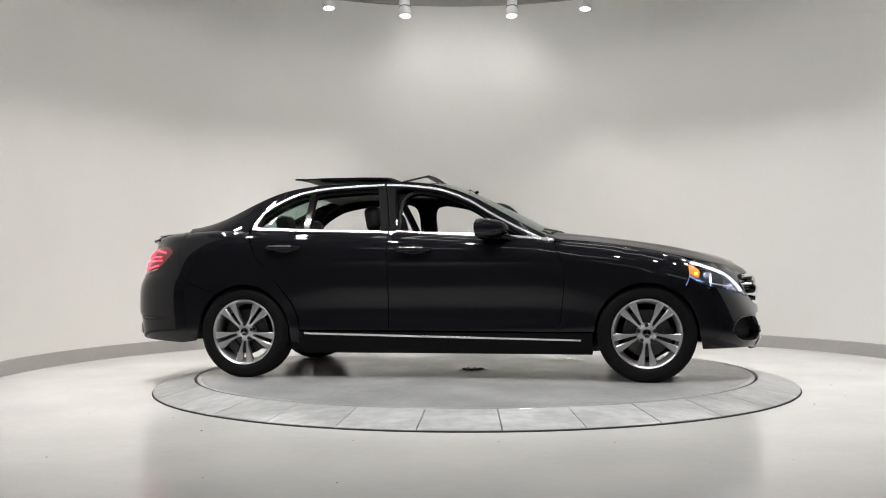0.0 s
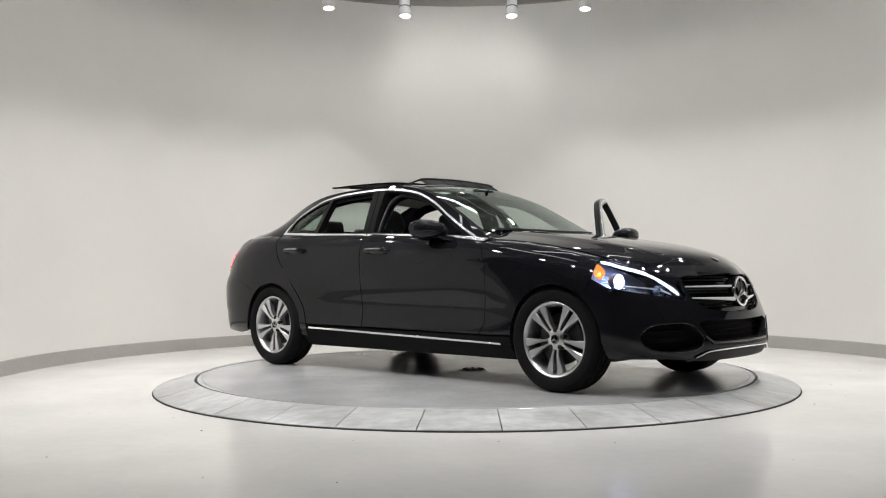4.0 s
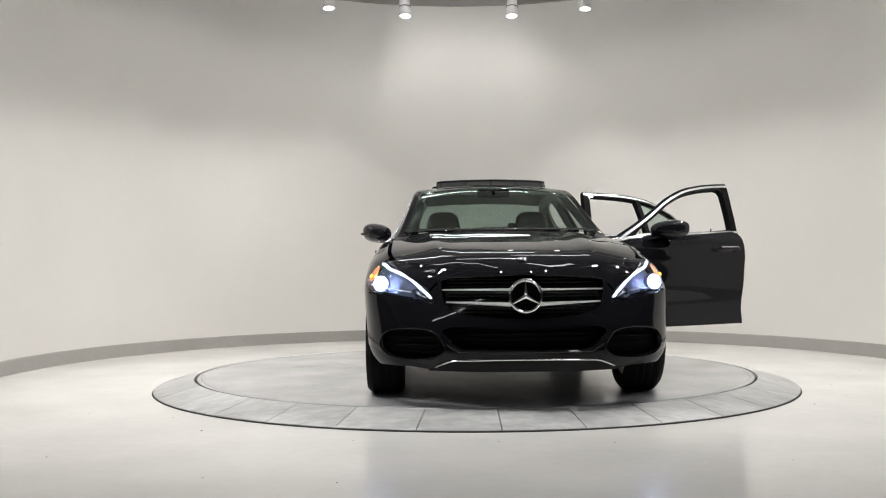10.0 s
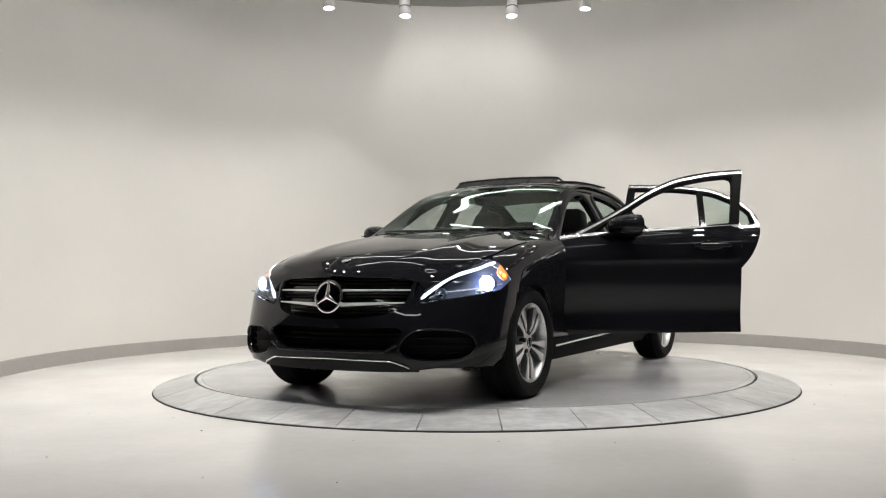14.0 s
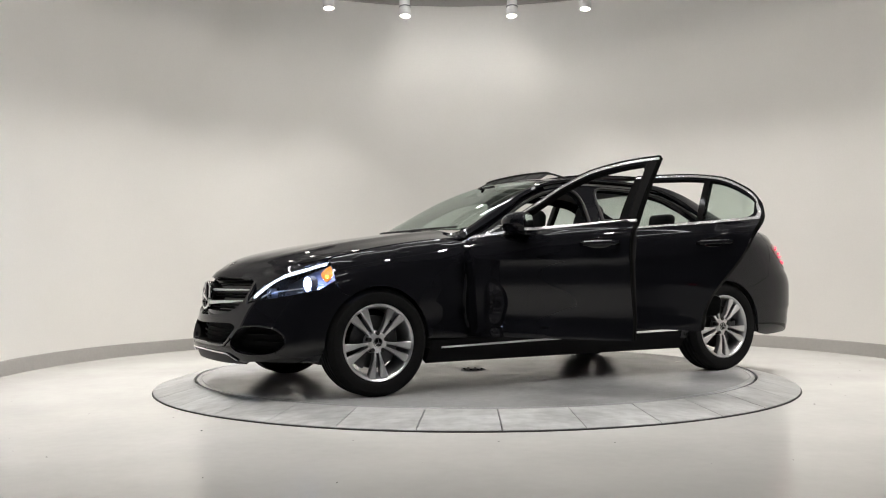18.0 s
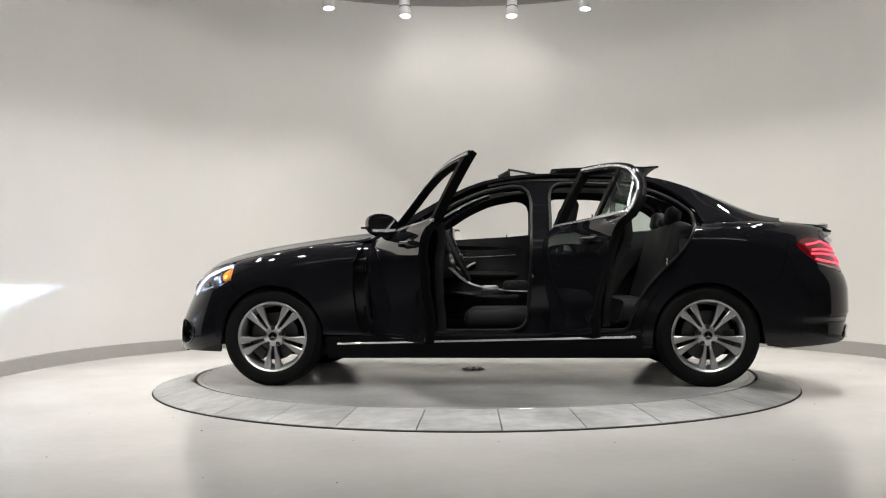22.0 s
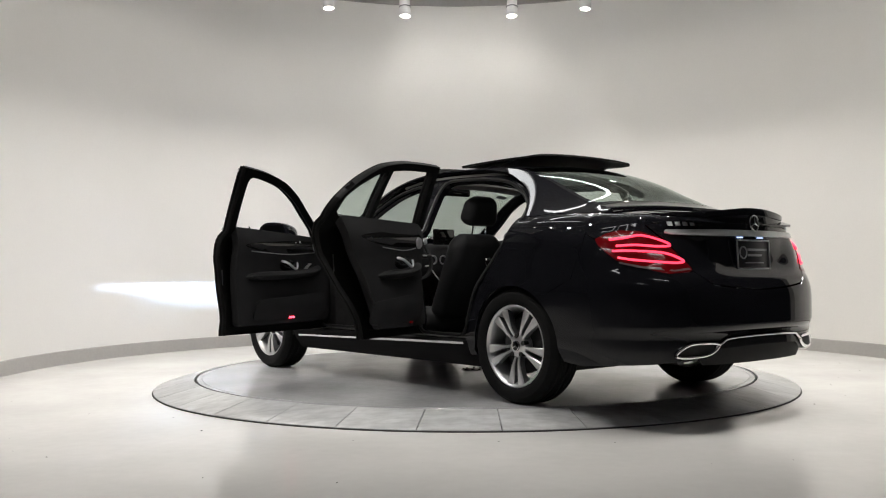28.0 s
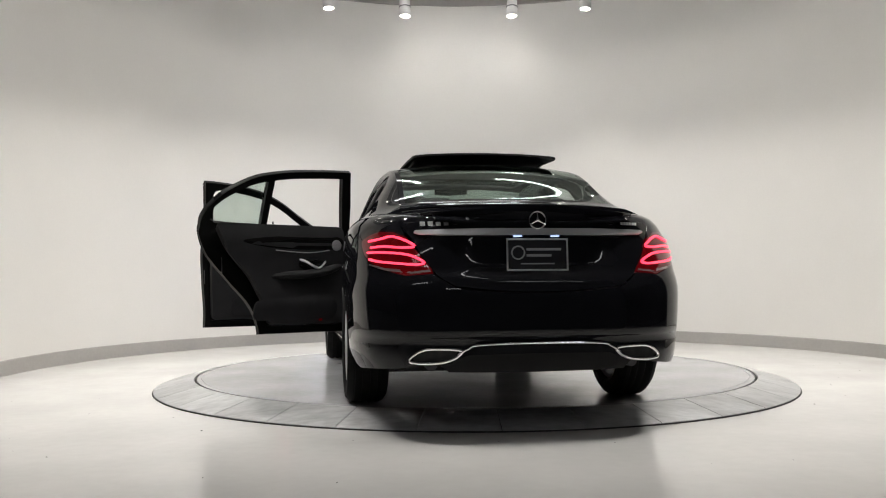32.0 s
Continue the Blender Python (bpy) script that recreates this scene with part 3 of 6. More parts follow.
BEAM = shader("headlamp_beam", (0.9, 0.9, 0.9), 0.3, emit=(0.42, 0.54, 1.0), power=150.0)
PLATELIGHT = shader("plate_lamp_glow", (0.8, 0.85, 0.9), 0.3, emit=(0.45, 0.6, 1.0), power=1.6)
BOWL = shader("lamp_bowl", (0.17, 0.19, 0.24), 0.3, metal=0.7)

# ---------------------------------------------------------------- the car's lines in side view
DLO = curve([-1.37, -1.354, -1.22, -1.04, -0.78, -0.433, -0.267, -0.016, 0.19, 0.353, 0.55, 0.74],
            [1.075, 1.150, 1.262, 1.335, 1.368, 1.378, 1.370, 1.332, 1.252, 1.155, 1.045, 0.955])
BZ = -0.365        # shut line between the doors, at the belt
SHUT = curve([0.3, 0.345, 0.7, 1.02, 1.25, 1.41], [-0.348, -0.349, -0.353, -0.358, -0.395, -0.430])
ARCH_R, ARCH_Z = 0.345, 0.322

FRONT_DOOR = ([(float(SHUT(z)) + 0.003, z) for z in (1.20, 1.02, 0.85, 0.7, 0.5, 0.345)] + [ (0.80, 0.335), (0.845, 0.40), (0.872, 0.62), (0.868, 0.80), (0.80, 0.945)]
              + line_of(DLO, 0.70, -0.420, 26, 0.030))
REAR_DOOR = (line_of(DLO, -0.436, -1.33, 26, 0.026) + smooth_line([(-1.372, 1.16), (-1.395, 1.09), (-1.375, 1.0), (-1.315, 0.86), (-1.22, 0.74)], 5)
             + arch(-1.42, 0.425, ARCH_Z, 42, 6, 9) + [(-0.995, 0.345)] + [(float(SHUT(z)) - 0.003, z) for z in (0.345, 0.5, 0.7, 0.85, 1.02, 1.20)])


def rounded_top(x0, x1, n):
    """The upper edge of a side window, its rear corner turned down."""
    c = [(x0 + 0.006, float(DLO(x0)) - 0.05), (x0 + 0.016, float(DLO(x0)) - 0.026)]
    return c + line_of(DLO, x0 + 0.045, x1, n, -0.014)


FRONT_PANE = [(-0.302, 1.05), (-0.330, 1.22)] + rounded_top(-0.352, 0.50, 22) + [(0.585, 1.000), (0.50, 1.0), (0.0, 1.022)]
REAR_PANE = [(-0.955, 1.06)] + line_of(DLO, -0.955, -0.485, 14, -0.014) + [(-0.418, 1.042)]
QUARTER_PANE = line_of(DLO, -1.325, -0.995, 12, -0.014) + [(-0.995, 1.062), (-1.20, 1.07), (-1.30, 1.078), (-1.335, 1.10)]


def ribbon(fn, x0, x1, lo, hi, n=40):
    return line_of(fn, x0, x1, n, lo) + line_of(fn, x0, x1, n, hi)[::-1]


def corner(x0, x1, drop):
    """A round upper corner of a door opening, from the roof line down to the pillar."""
    a, p, b = (Vector((x0, float(DLO(x0)) - 0.03)), Vector((x1, float(DLO(x1)) - 0.03)), Vector((x1, float(DLO(x1)) - 0.03 - drop)))
    return [tuple(a * (1 - t) ** 2 + p * 2 * t * (1 - t) + b * t * t) for t in (0.15, 0.35, 0.5, 0.65, 0.85, 1.0)]


def hinge(hx, hy, deg, lean):
    """A door swung about its hinges, whose axis leans a little."""
    return pose(hx, hy, 0.75) @ Matrix.Rotation(radians(deg), 4, Vector((*lean, 1)).normalized()) @ pose(-hx, -hy, -0.75)


def bar_on(name, pts, shape, r, mat, parent, label="", lift=0.0, flat=1.0, out=(0, 1, 0)):
    bm = bmesh.new()
    P = [Vector([float(q) for q in shape(np.array(a), np.array(b))]) + Vector(out) * lift for a, b in pts]
    tube(bm, P, r, 8, flat=flat)
    return part(name, bm, mat, parent, label)


def build_body(car):
    for s in (1, -1):
        O = (0, s, 0)
        # wing
        poly = ([(0.806, 0.332), (0.850, 0.40), (0.877, 0.62), (0.873, 0.80), (0.812, 0.942)] + line_of(TOP_Z, 0.90, 1.66, 24, -0.004)
                + [(1.695, 0.822), (1.70, 0.70), (1.668, 0.63)] + arch(1.42, ARCH_R, ARCH_Z, 56, 177, 26))
        sheet("front_wing", poly, body_shape(s), PAINT, car, step=0.045, out=O)
        # quarter panel
        poly = ([(-1.005, 0.335), (-1.005, 0.335)][:1] + arch(-1.42, 0.415, ARCH_Z, 4, 42, 9)
                + smooth_line([(-1.225, 0.75), (-1.325, 0.86), (-1.385, 1.0), (-1.40, 1.045)], 5)
                + line_of(TOP_Z, -1.42, -1.925, 14, -0.002) + [(-1.925, 0.942), (-1.925, 0.90), (-1.912, 0.83), (-1.870, 0.70), (-1.700, 0.625)]
                + arch(-1.42, ARCH_R, ARCH_Z, 124, 0, 26) + [(-1.068, 0.25), (-1.01, 0.25)])
        sheet("quarter_panel", poly, body_shape(s), PAINT, car, step=0.045, out=O)
        # roof rail and pillars, one frame round the doors
        poly = (line_of(RAIL_Z, 0.93, -1.93, 60, -0.001) + line_of(TOP_Z, -1.93, -1.42, 12, 0.002)
                + smooth_line([(-1.405, 1.09), (-1.382, 1.16)], 3) + line_of(DLO, -1.335, 0.70, 40, 0.028) + [(0.81, 0.952)])
        sheet("side_rail", poly, glass_shape(s), PAINT, car, step=0.04, thick=0.03, out=O)
        # sill with its bright strip
        poly = [(-1.06, 0.175), (1.06, 0.175), (1.06, 0.325), (0.878, 0.325), (-1.0, 0.330), (-1.06, 0.325)]
        sheet("sill", poly, body_shape(s, 0.006), MESHBLACK, car, "matt black sill", step=0.06, out=O, thick=0.05)
        poly = [(-0.966, 0.312), (0.985, 0.272), (0.985, 0.284), (-0.966, 0.326)]
        sheet("sill_strip", poly, body_shape(s), CHROME, car, "thin chrome strip along the sill", step=0.04, out=O, thick=0.01, lift=0.006)
        # door frame of the body behind the doors
        outer = [(0.90, 0.26), (0.90, 0.93)] + line_of(DLO, 0.66, -1.36, 40, 0.03) + [(-1.44, 1.06), (-1.38, 0.88), (-1.16, 0.66), (-1.05, 0.45), (-1.04, 0.26)]
        hole_f = rounded([(0.77, 0.36), (0.80, 0.62), (0.74, 0.93)] + line_of(DLO, 0.56, BZ + 0.20, 16, -0.03) + corner(BZ + 0.20, BZ + 0.062, 0.15) + [(BZ + 0.065, 0.80), (BZ + 0.10, 0.36)], 0.11)
        hole_r = rounded([(BZ - 0.10, 0.36), (BZ - 0.07, 0.8)] + corner(BZ - 0.16, BZ - 0.062, 0.11)[::-1] + line_of(DLO, BZ - 0.17, -1.27, 18, -0.03)
                         + smooth_line([(-1.345, 1.14), (-1.365, 1.08), (-1.345, 0.99), (-1.27, 0.87), (-1.06, 0.66), (-0.95, 0.46)], 3) + [(-0.92, 0.36)], 0.08)
        sheet("door_frame", outer, side_shape(s, 0.052), PAINT, car, holes=[hole_f, hole_r], step=0.05, thick=0.05, out=O)
        for hole in (hole_f, hole_r):
            bm = bmesh.new()
            P = [Vector([float(q) for q in side_shape(s, 0.05)(np.array(a), np.array(b))]) for a, b in dense(hole, 0.05)]
            tube(bm, P, 0.011, 8, closed=True)
            part("door_seal", bm, SEAL, car, "black rubber door seal")
        if s > 0:
            for x, z in ((0.80, 0.50), (0.80, 0.78), (-0.385, 0.46), (-0.392, 0.80)):
                y = float(side_y(x, z))
                bm = bmesh.new()
                box(bm, (x - 0.010, y - 0.062, z - 0.020), (x + 0.010, y - 0.036, z + 0.020), 0.004)
                tube(bm, [(x + 0.006, y - 0.034, z - 0.026), (x + 0.006, y - 0.034, z + 0.026)], 0.006, 8)
                part("door_hinge", bm, PAINT, car, "black painted door hinge")
            for x, z in ((-0.31, 0.70), (-1.17, 0.80)):
                y = float(side_y(x, z))
                bm = bmesh.new()
                tube(bm, [(x, y - 0.06, z - 0.02), (x, y - 0.03, z - 0.02), (x, y - 0.03, z + 0.02), (x, y - 0.06, z + 0.02)], 0.006, 8)
                part("latch_striker", bm, CHROME, car, "bright latch striker")
        # wheel housings
        for cx in (1.42, -1.42):
            bm = bmesh.new()
            lathe(bm, [(ARCH_R + 0.012, 0.0), (ARCH_R + 0.012, 0.38), (0.12, 0.38)], 30, pose(cx, s * 0.87, ARCH_Z) @ pose(0, 0, 0, 90 * s, 0, 0), -8 if s > 0 else -188, 188 if s > 0 else 8, closed=False)
            part("wheel_housing", bm, UNDER, car)
    # bonnet: plan outline
    edge = [(x, float(hood_y(x)) - 0.004) for x in np.linspace(0.90, 1.66, 18)]
    front, lip = [], []
    for u in np.linspace(0.60, 0.0, 26):
        z = 0.758 + 0.06 * (u / 0.6) ** 1.5
        q = nose_shape(np.array(u), np.array(z))
        front.append((float(q[0]) - 0.003, float(q[1])))
        lip.append(z)
    half = [(0.845, 0.0), (0.84, 0.25), (0.80, 0.50), (0.76, 0.66), (0.80, 0.745)] + edge + front
    poly = half + [(x, -y) for x, y in half[-2:0:-1]]
    fx, fy, fz = (np.array(v)[::-1] for v in zip(*[(a, b, z) for (a, b), z in zip(front, lip)]))
    gap = fz - hood_z(fx, fy)
    gap_fit, edge_fit = (np.polynomial.Polynomial.fit(fy * fy, q, 4) for q in (gap, fx))

    def bonnet(x, y):
        # the skin turns down to meet the nose along its front edge
        w = np.minimum(y * y, fy[-1] ** 2)
        k = np.clip(1 - (edge_fit(w) - x) / 0.30, 0, 1.02)
        return x, y, hood_z(x, y) + gap_fit(w) * k * k
    sheet("bonnet", poly, bonnet, PAINT, car, step=0.05, out=(0, 0, 1))
    # rounded leading edge of the bonnet, above the lamps and the grille
    up = [(u, 0.758 + 0.06 * (abs(u) / 0.6) ** 1.5 + 0.001) for u in np.linspace(0.60, -0.60, 41)]
    dn = on_nose([("x", 1.72, 0.812), ("x", 1.80, 0.794), (0.66, 0.738), (0.58, 0.685), (0.525, 0.645), (0.47, 0.700), (0.40, 0.722), (0.0, 0.732)])
    sheet("bonnet_edge", up + [(-a, b) for a, b in dn] + dn[-2::-1], lambda u, z: nose_shape(u, z, -0.001), PAINT, car, step=0.03, thick=0.03, out=(1, 0, 0.3))
    # cowl under the wipers
    bm = bmesh.new()
    box(bm, (0.62, -0.74, 0.86), (0.86, 0.74, 0.962), 0.02)
    part("cowl", bm, PLASTIC, car)
    # roof skin with the open roof hatch
    ry = lambda x: float(RAIL_Y(x))
    L = [(x, ry(x)) for x in np.linspace(-0.01, -1.12, 22)]
    poly = [(0.03, 0.0), (0.02, 0.3)] + L + [(-1.17, 0.3), (-1.19, 0.0)]
    poly = poly + [(x, -y) for x, y in poly[-2:0:-1]]
    hatch = rounded([(-0.10, -0.44), (-0.10, 0.44), (-0.50, 0.44), (-0.50, -0.44)], 0.05)
    sheet("roof", poly, lambda x, y: (x, y, top_z(x, y)), PAINT, car, holes=[hatch], step=0.05, out=(0, 0, 1), thick=0.012)
    inner = [(x, y * 0.97) for x, y in poly]
    sheet("headliner", inner, lambda x, y: (x, y, top_z(x, y) - 0.035), HEADLINER, car, "grey fabric roof lining", holes=[hatch], step=0.07, out=(0, 0, 1), thick=0.015)
    # windscreen and rear window
    half = [(0.04, 0.0), (0.03, 0.3), (0.0, 0.555)] + [(x, ry(x) - 0.035) for x in np.linspace(0.06, 0.68, 16)] + smooth_line([(0.72, 0.66), (0.77, 0.45), (0.80, 0.22), (0.805, 0.0)], 5)
    poly = half + [(x, -y) for x, y in half[-2:0:-1]]
    w = sheet("windscreen", poly, lambda x, y: (x, y, top_z(x, y)), GLASS, car, "clear windscreen", step=0.06, out=(0, 0, 1), thick=0.006)
    w.visible_shadow = False
    half = [(-1.20, 0.0), (-1.18, 0.3), (-1.16, 0.53)] + [(x, ry(x) - 0.028) for x in np.linspace(-1.22, -1.74, 14)] + smooth_line([(-1.785, 0.575), (-1.84, 0.32), (-1.86, 0.0)], 5)
    poly = half + [(x, -y) for x, y in half[-2:0:-1]]
    w = sheet("rear_window", poly, lambda x, y: (x, y, top_z(x, y)), GLASS, car, "clear rear window", step=0.06, out=(0, 0, 1), thick=0.006)
    w.visible_shadow = False
    # pillar skin beside the screens
    for s in (1, -1):
        a = [(x, s * (ry(x) - 0.033)) for x in np.linspace(0.02, 0.70, 18)] + [(0.84, s * 0.64)]
        b = [(x, s * ry(x)) for x in np.linspace(0.93, -0.01, 22)]
        sheet("windscreen_pillar", a + b, lambda x, y: (x, y, top_z(x, y)), PAINT, car, step=0.05, out=(0, 0, 1))
        a = [(x, s * (ry(x) - 0.026)) for x in np.linspace(-1.14, -1.745, 16)] + [(-1.79, s * 0.578), (-1.845, s * 0.32), (-1.865, s * 0.0)]
        b = [(-2.0, 0.0), (-1.98, s * 0.4), (-1.94, s * ry(-1.94))] + [(x, s * ry(x)) for x in np.linspace(-1.92, -1.13, 22)]
        sheet("rear_pillar", a + b, lambda x, y: (x, y, top_z(x, y)), PAINT, car, step=0.05, out=(0, 0, 1))
    # boot lid: deck and rear face
    half = [(-1.90, 0.0), (-1.90, 0.40), (-1.90, 0.58)] + [(x, float(side_y(x, TOP_Z(x))) - 0.003) for x in np.linspace(-1.95, -2.24, 10)] + smooth_line([(-2.315, 0.50), (-2.355, 0.36), (-2.378, 0.18), (-2.384, 0.0)], 5)
    poly = half + [(x, -y) for x, y in half[-2:0:-1]]
    sheet("boot_lid", poly, lambda x, y: (x, y, deck_z(x, y)), PAINT, car, step=0.05, out=(0, 0, 1))
    # inner skin under the boot lid's gaps
    poly = [(-1.62, 0.60), (-1.95, 0.68), (-2.20, 0.62), (-2.33, 0.40), (-2.35, 0.0)]
    poly = [(-1.62, 0.0)] + poly + [(x, -y) for x, y in poly[-2::-1]]
    sheet("boot_gutter", poly, lambda x, y: (x, y, np.minimum(deck_z(np.minimum(x, -1.82), y), top_z(np.maximum(x, -2.0), y)) - 0.030), UNDER, car, step=0.06, out=(0, 0, 1))
    # underbody and bulkheads
    bm = bmesh.new()
    box(bm, (-1.70, -0.70, 0.19), (1.75, 0.70, 0.27), 0.03)
    part("underbody", bm, UNDER, car)
    bm = bmesh.new()
    box(bm, (0.72, -0.70, 0.2), (0.80, 0.70, 0.93))
    part("bulkhead", bm, UNDER, car)
    bm = bmesh.new()
    box(bm, (-1.35, -0.74, 0.2), (-1.28, 0.74, 0.95))
    part("seat_bulkhead", bm, UNDER, car)
    bm = bmesh.new()
    box(bm, (-1.86, -0.66, 0.98), (-1.28, 0.66, 1.02), 0.01)
    part("parcel_shelf", bm, LEATHER, car)
    bm = bmesh.new()
    box(bm, (1.75, -0.55, 0.25), (1.95, 0.55, 0.70))
    part("radiator_pack", bm, UNDER, car)


def build_front(car):
    head = on_nose([("x", 1.702, 0.812), ("x", 1.708, 0.70), ("x", 1.80, 0.655), (0.64, 0.60), (0.49, 0.572), (0.50, 0.605), (0.57, 0.665), (0.66, 0.735), ("x", 1.80, 0.792)])
    arc = smooth_line([(-0.455, 0.700), (-0.452, 0.62), (-0.418, 0.55), (-0.33, 0.512), (-0.18, 0.494), (0.0, 0.488), (0.18, 0.494), (0.33, 0.512), (0.418, 0.55), (0.452, 0.62), (0.455, 0.700)], 4)
    grille = on_nose([(0.40, 0.716), (0.0, 0.728), (-0.40, 0.716)] + arc)
    intake = rounded(on_nose([(0.462, 0.425), (0.40, 0.446), (0.0, 0.44), (-0.40, 0.446), (-0.462, 0.425), (-0.375, 0.330), (-0.34, 0.316), (0.0, 0.314), (0.34, 0.316), (0.375, 0.330)]), 0.02)
    duct = on_nose(smooth_line([(0.515, 0.424), (0.62, 0.436), (0.735, 0.425), (0.79, 0.385), (0.795, 0.325), (0.735, 0.278), (0.62, 0.266), (0.49, 0.280), (0.440, 0.325), (0.462, 0.380)], 4, True))
    top_r = on_nose([("x", 1.72, 0.69), ("x", 1.80, 0.648), (0.64, 0.592), (0.485, 0.562), (0.468, 0.60), (0.475, 0.66), (0.47, 0.735), (0.30, 0.748), (0.0, 0.758)])
    top_l = mirrored(top_r)
    low = on_nose([("x", 1.703, 0.70), ("x", 1.671, 0.63)] + [("x", x, z) for x, z in arch(1.42, ARCH_R, ARCH_Z, 55.5, 0, 8)] + [("x", 1.785, 0.222), ("x", 1.86, 0.224), (0.62, 0.226), (0.53, 0.214), (0.492, 0.222), (0.45, 0.240), (0.40, 0.256), (0.33, 0.260), (0.0, 0.265)])
    poly = top_r + top_l[1:] + [(-a, b) for a, b in low] + low[-2::-1]
    sheet("front_bumper", poly, nose_shape, PAINT, car, holes=[grille, intake, duct, mirrored(duct)], step=0.035, thick=0.02, out=(1, 0, 0))
    fill = [(0.30, 0.50), (0.30, 0.775), (0.2, 0.765), (0, 0.765)]
    fill = fill + mirrored(fill)[1:] + [(0.0, 0.49)]
    sheet("nose_panel", fill, lambda u, z: nose_shape(u, z, 0.085), UNDER, car, step=0.05, thick=0.01, out=(1, 0, 0))
    sheet("grille_backing", grille, lambda u, z: nose_shape(u, z, 0.05), GLOSSBLACK, car, "black grille mesh behind the bars", step=0.04, thick=0.01, out=(1, 0, 0))
    sheet("intake_backing", intake, lambda u, z: nose_shape(u, z, 0.085), MESHBLACK, car, step=0.05, thick=0.01, out=(1, 0, 0))
    for d in (duct, mirrored(duct)):
        sheet("duct_grille", d, lambda u, z: nose_shape(u, z, 0.065), MESHBLACK, car, step=0.04, thick=0.01, out=(1, 0, 0))
        bm = bmesh.new()
        tube(bm, [tuple(float(c) for c in nose_shape(np.array(a), np.array(b), 0.001)) for a, b in d], 0.006, 8, closed=True)
        part("duct_rim", bm, PAINT, car, "rounded black rim of the side duct")
        for zz in (0.305, 0.345, 0.385):          # slats across the duct
            w = [u for u in np.linspace(-0.9, 0.9, 181) if inside(u, zz, d)]
            bm = bmesh.new()
            tube(bm, [tuple(float(c) for c in nose_shape(np.array(u), np.array(zz), 0.055)) for u in w[1:-1:3]], 0.005, 6)
            part("duct_slat", bm, MESHBLACK, car)
    for zz in (0.345, 0.375, 0.405):
        w = [u for u in np.linspace(-0.6, 0.6, 181) if inside(u, zz, intake)]
        bm = bmesh.new()
        tube(bm, [tuple(float(c) for c in nose_shape(np.array(u), np.array(zz), 0.072)) for u in w[1:-1:4]], 0.006, 6)
        part("intake_slat", bm, MESHBLACK, car)
    blade = smooth_line([(-0.425, 0.352), (-0.375, 0.322), (-0.33, 0.311), (0.0, 0.309), (0.33, 0.311), (0.375, 0.322), (0.425, 0.352)], 5)
    bm = bmesh.new()
    tube(bm, [tuple(float(c) for c in nose_shape(np.array(u_at(nose_shape, z, y=y)), np.array(z), 0.002)) for y, z in blade], 0.010, 8)
    part("intake_blade", bm, PAINT, car, "rounded black blade under the intake")
    tunnel("grille_surround", grille, 0.055, GLOSSBLACK, car)
    tunnel("intake_surround", intake, 0.09, MESHBLACK, car)
    for d in (duct, mirrored(duct)):
        tunnel("duct_surround", d, 0.07, MESHBLACK, car)
    edge = [(0.53, 0.214), (0.492, 0.222), (0.45, 0.240), (0.40, 0.256), (0.33, 0.260), (0.0, 0.265)]
    val = on_nose(edge) + mirrored(on_nose(edge))[1:] + on_nose([(-0.53, 0.204), (-0.3, 0.20), (0.0, 0.20), (0.3, 0.20), (0.53, 0.204)])
    sheet("valance", val, lambda u, z: nose_shape(u, z, 0.012), PLASTIC, car, "matt black lower valance", step=0.04, thick=0.02, out=(1, 0, 0))
    # two bars on either side of the round emblem
    for z, dz, w, fat in ((0.646, 0.0, 0.448, 0.0075), (0.566, 0.012, 0.430, 0.0125)):
        for s in (1, -1):
            ends = [u_at(nose_shape, z, y=v) for v in (0.08, w)]
            P = [nose_shape(np.array(s * u), np.array(z + dz * k / 13), 0.012) for k, u in enumerate(np.linspace(*ends, 14))]
            bm = bmesh.new()
            tube(bm, [tuple(float(c) for c in q) for q in P], [fat - (fat - 0.004) * i / 13 for i in range(14)], 8, flat=1.0)
            part("grille_bar", bm, SATIN, car, "chrome grille bar")
    for z in (0.520, 0.540, 0.608, 0.626, 0.684, 0.702):          # fine black slats behind the bars
        for s in (1, -1):
            ends = [u_at(nose_shape, z, y=v) for v in (0.06, 0.42 if z > 0.55 else 0.33)]
            bm = bmesh.new()
            tube(bm, [tuple(float(c) for c in nose_shape(np.array(s * u), np.array(z), 0.036)) for u in np.linspace(*ends, 10)], 0.005, 6)
            part("grille_slat", bm, MESHBLACK, car)
    em = pose(2.212, 0.0, 0.610) @ pose(0, 0, 0, 0, 90 - 6, 0)
    bm = bmesh.new()
    tube(bm, [em @ Vector((0.086 * math.cos(a), 0.086 * math.sin(a), 0.012)) for a in np.linspace(0, 2 * math.pi, 41)[:-1]], 0.0095, 8, closed=True)
    part("emblem_ring", bm, CHROME, car, "large chrome ring emblem")
    for k in range(3):
        a = radians(180 + 120 * k)
        bm = bmesh.new()
        d = Vector((math.cos(a), math.sin(a), 0))
        tube(bm, [em @ (Vector((0, 0, 0.020)) + d * q * 0.082) for q in (0, 0.3, 0.7, 1)], [0.018, 0.012, 0.007, 0.004], 8)
        part("emblem_spoke", bm, CHROME, car, "chrome spoke of the emblem")
    bm = bmesh.new()
    lathe(bm, [(0.0001, 0.0), (0.09, 0.0), (0.09, -0.05)], 32, em, closed=False)
    part("emblem_plate", bm, GLOSSBLACK, car)
    # chrome lip under the intake
    lip = smooth_line([(-0.492, 0.226), (-0.45, 0.244), (-0.40, 0.260), (-0.33, 0.264), (0.0, 0.269), (0.33, 0.264), (0.40, 0.260), (0.45, 0.244), (0.492, 0.226)], 5)
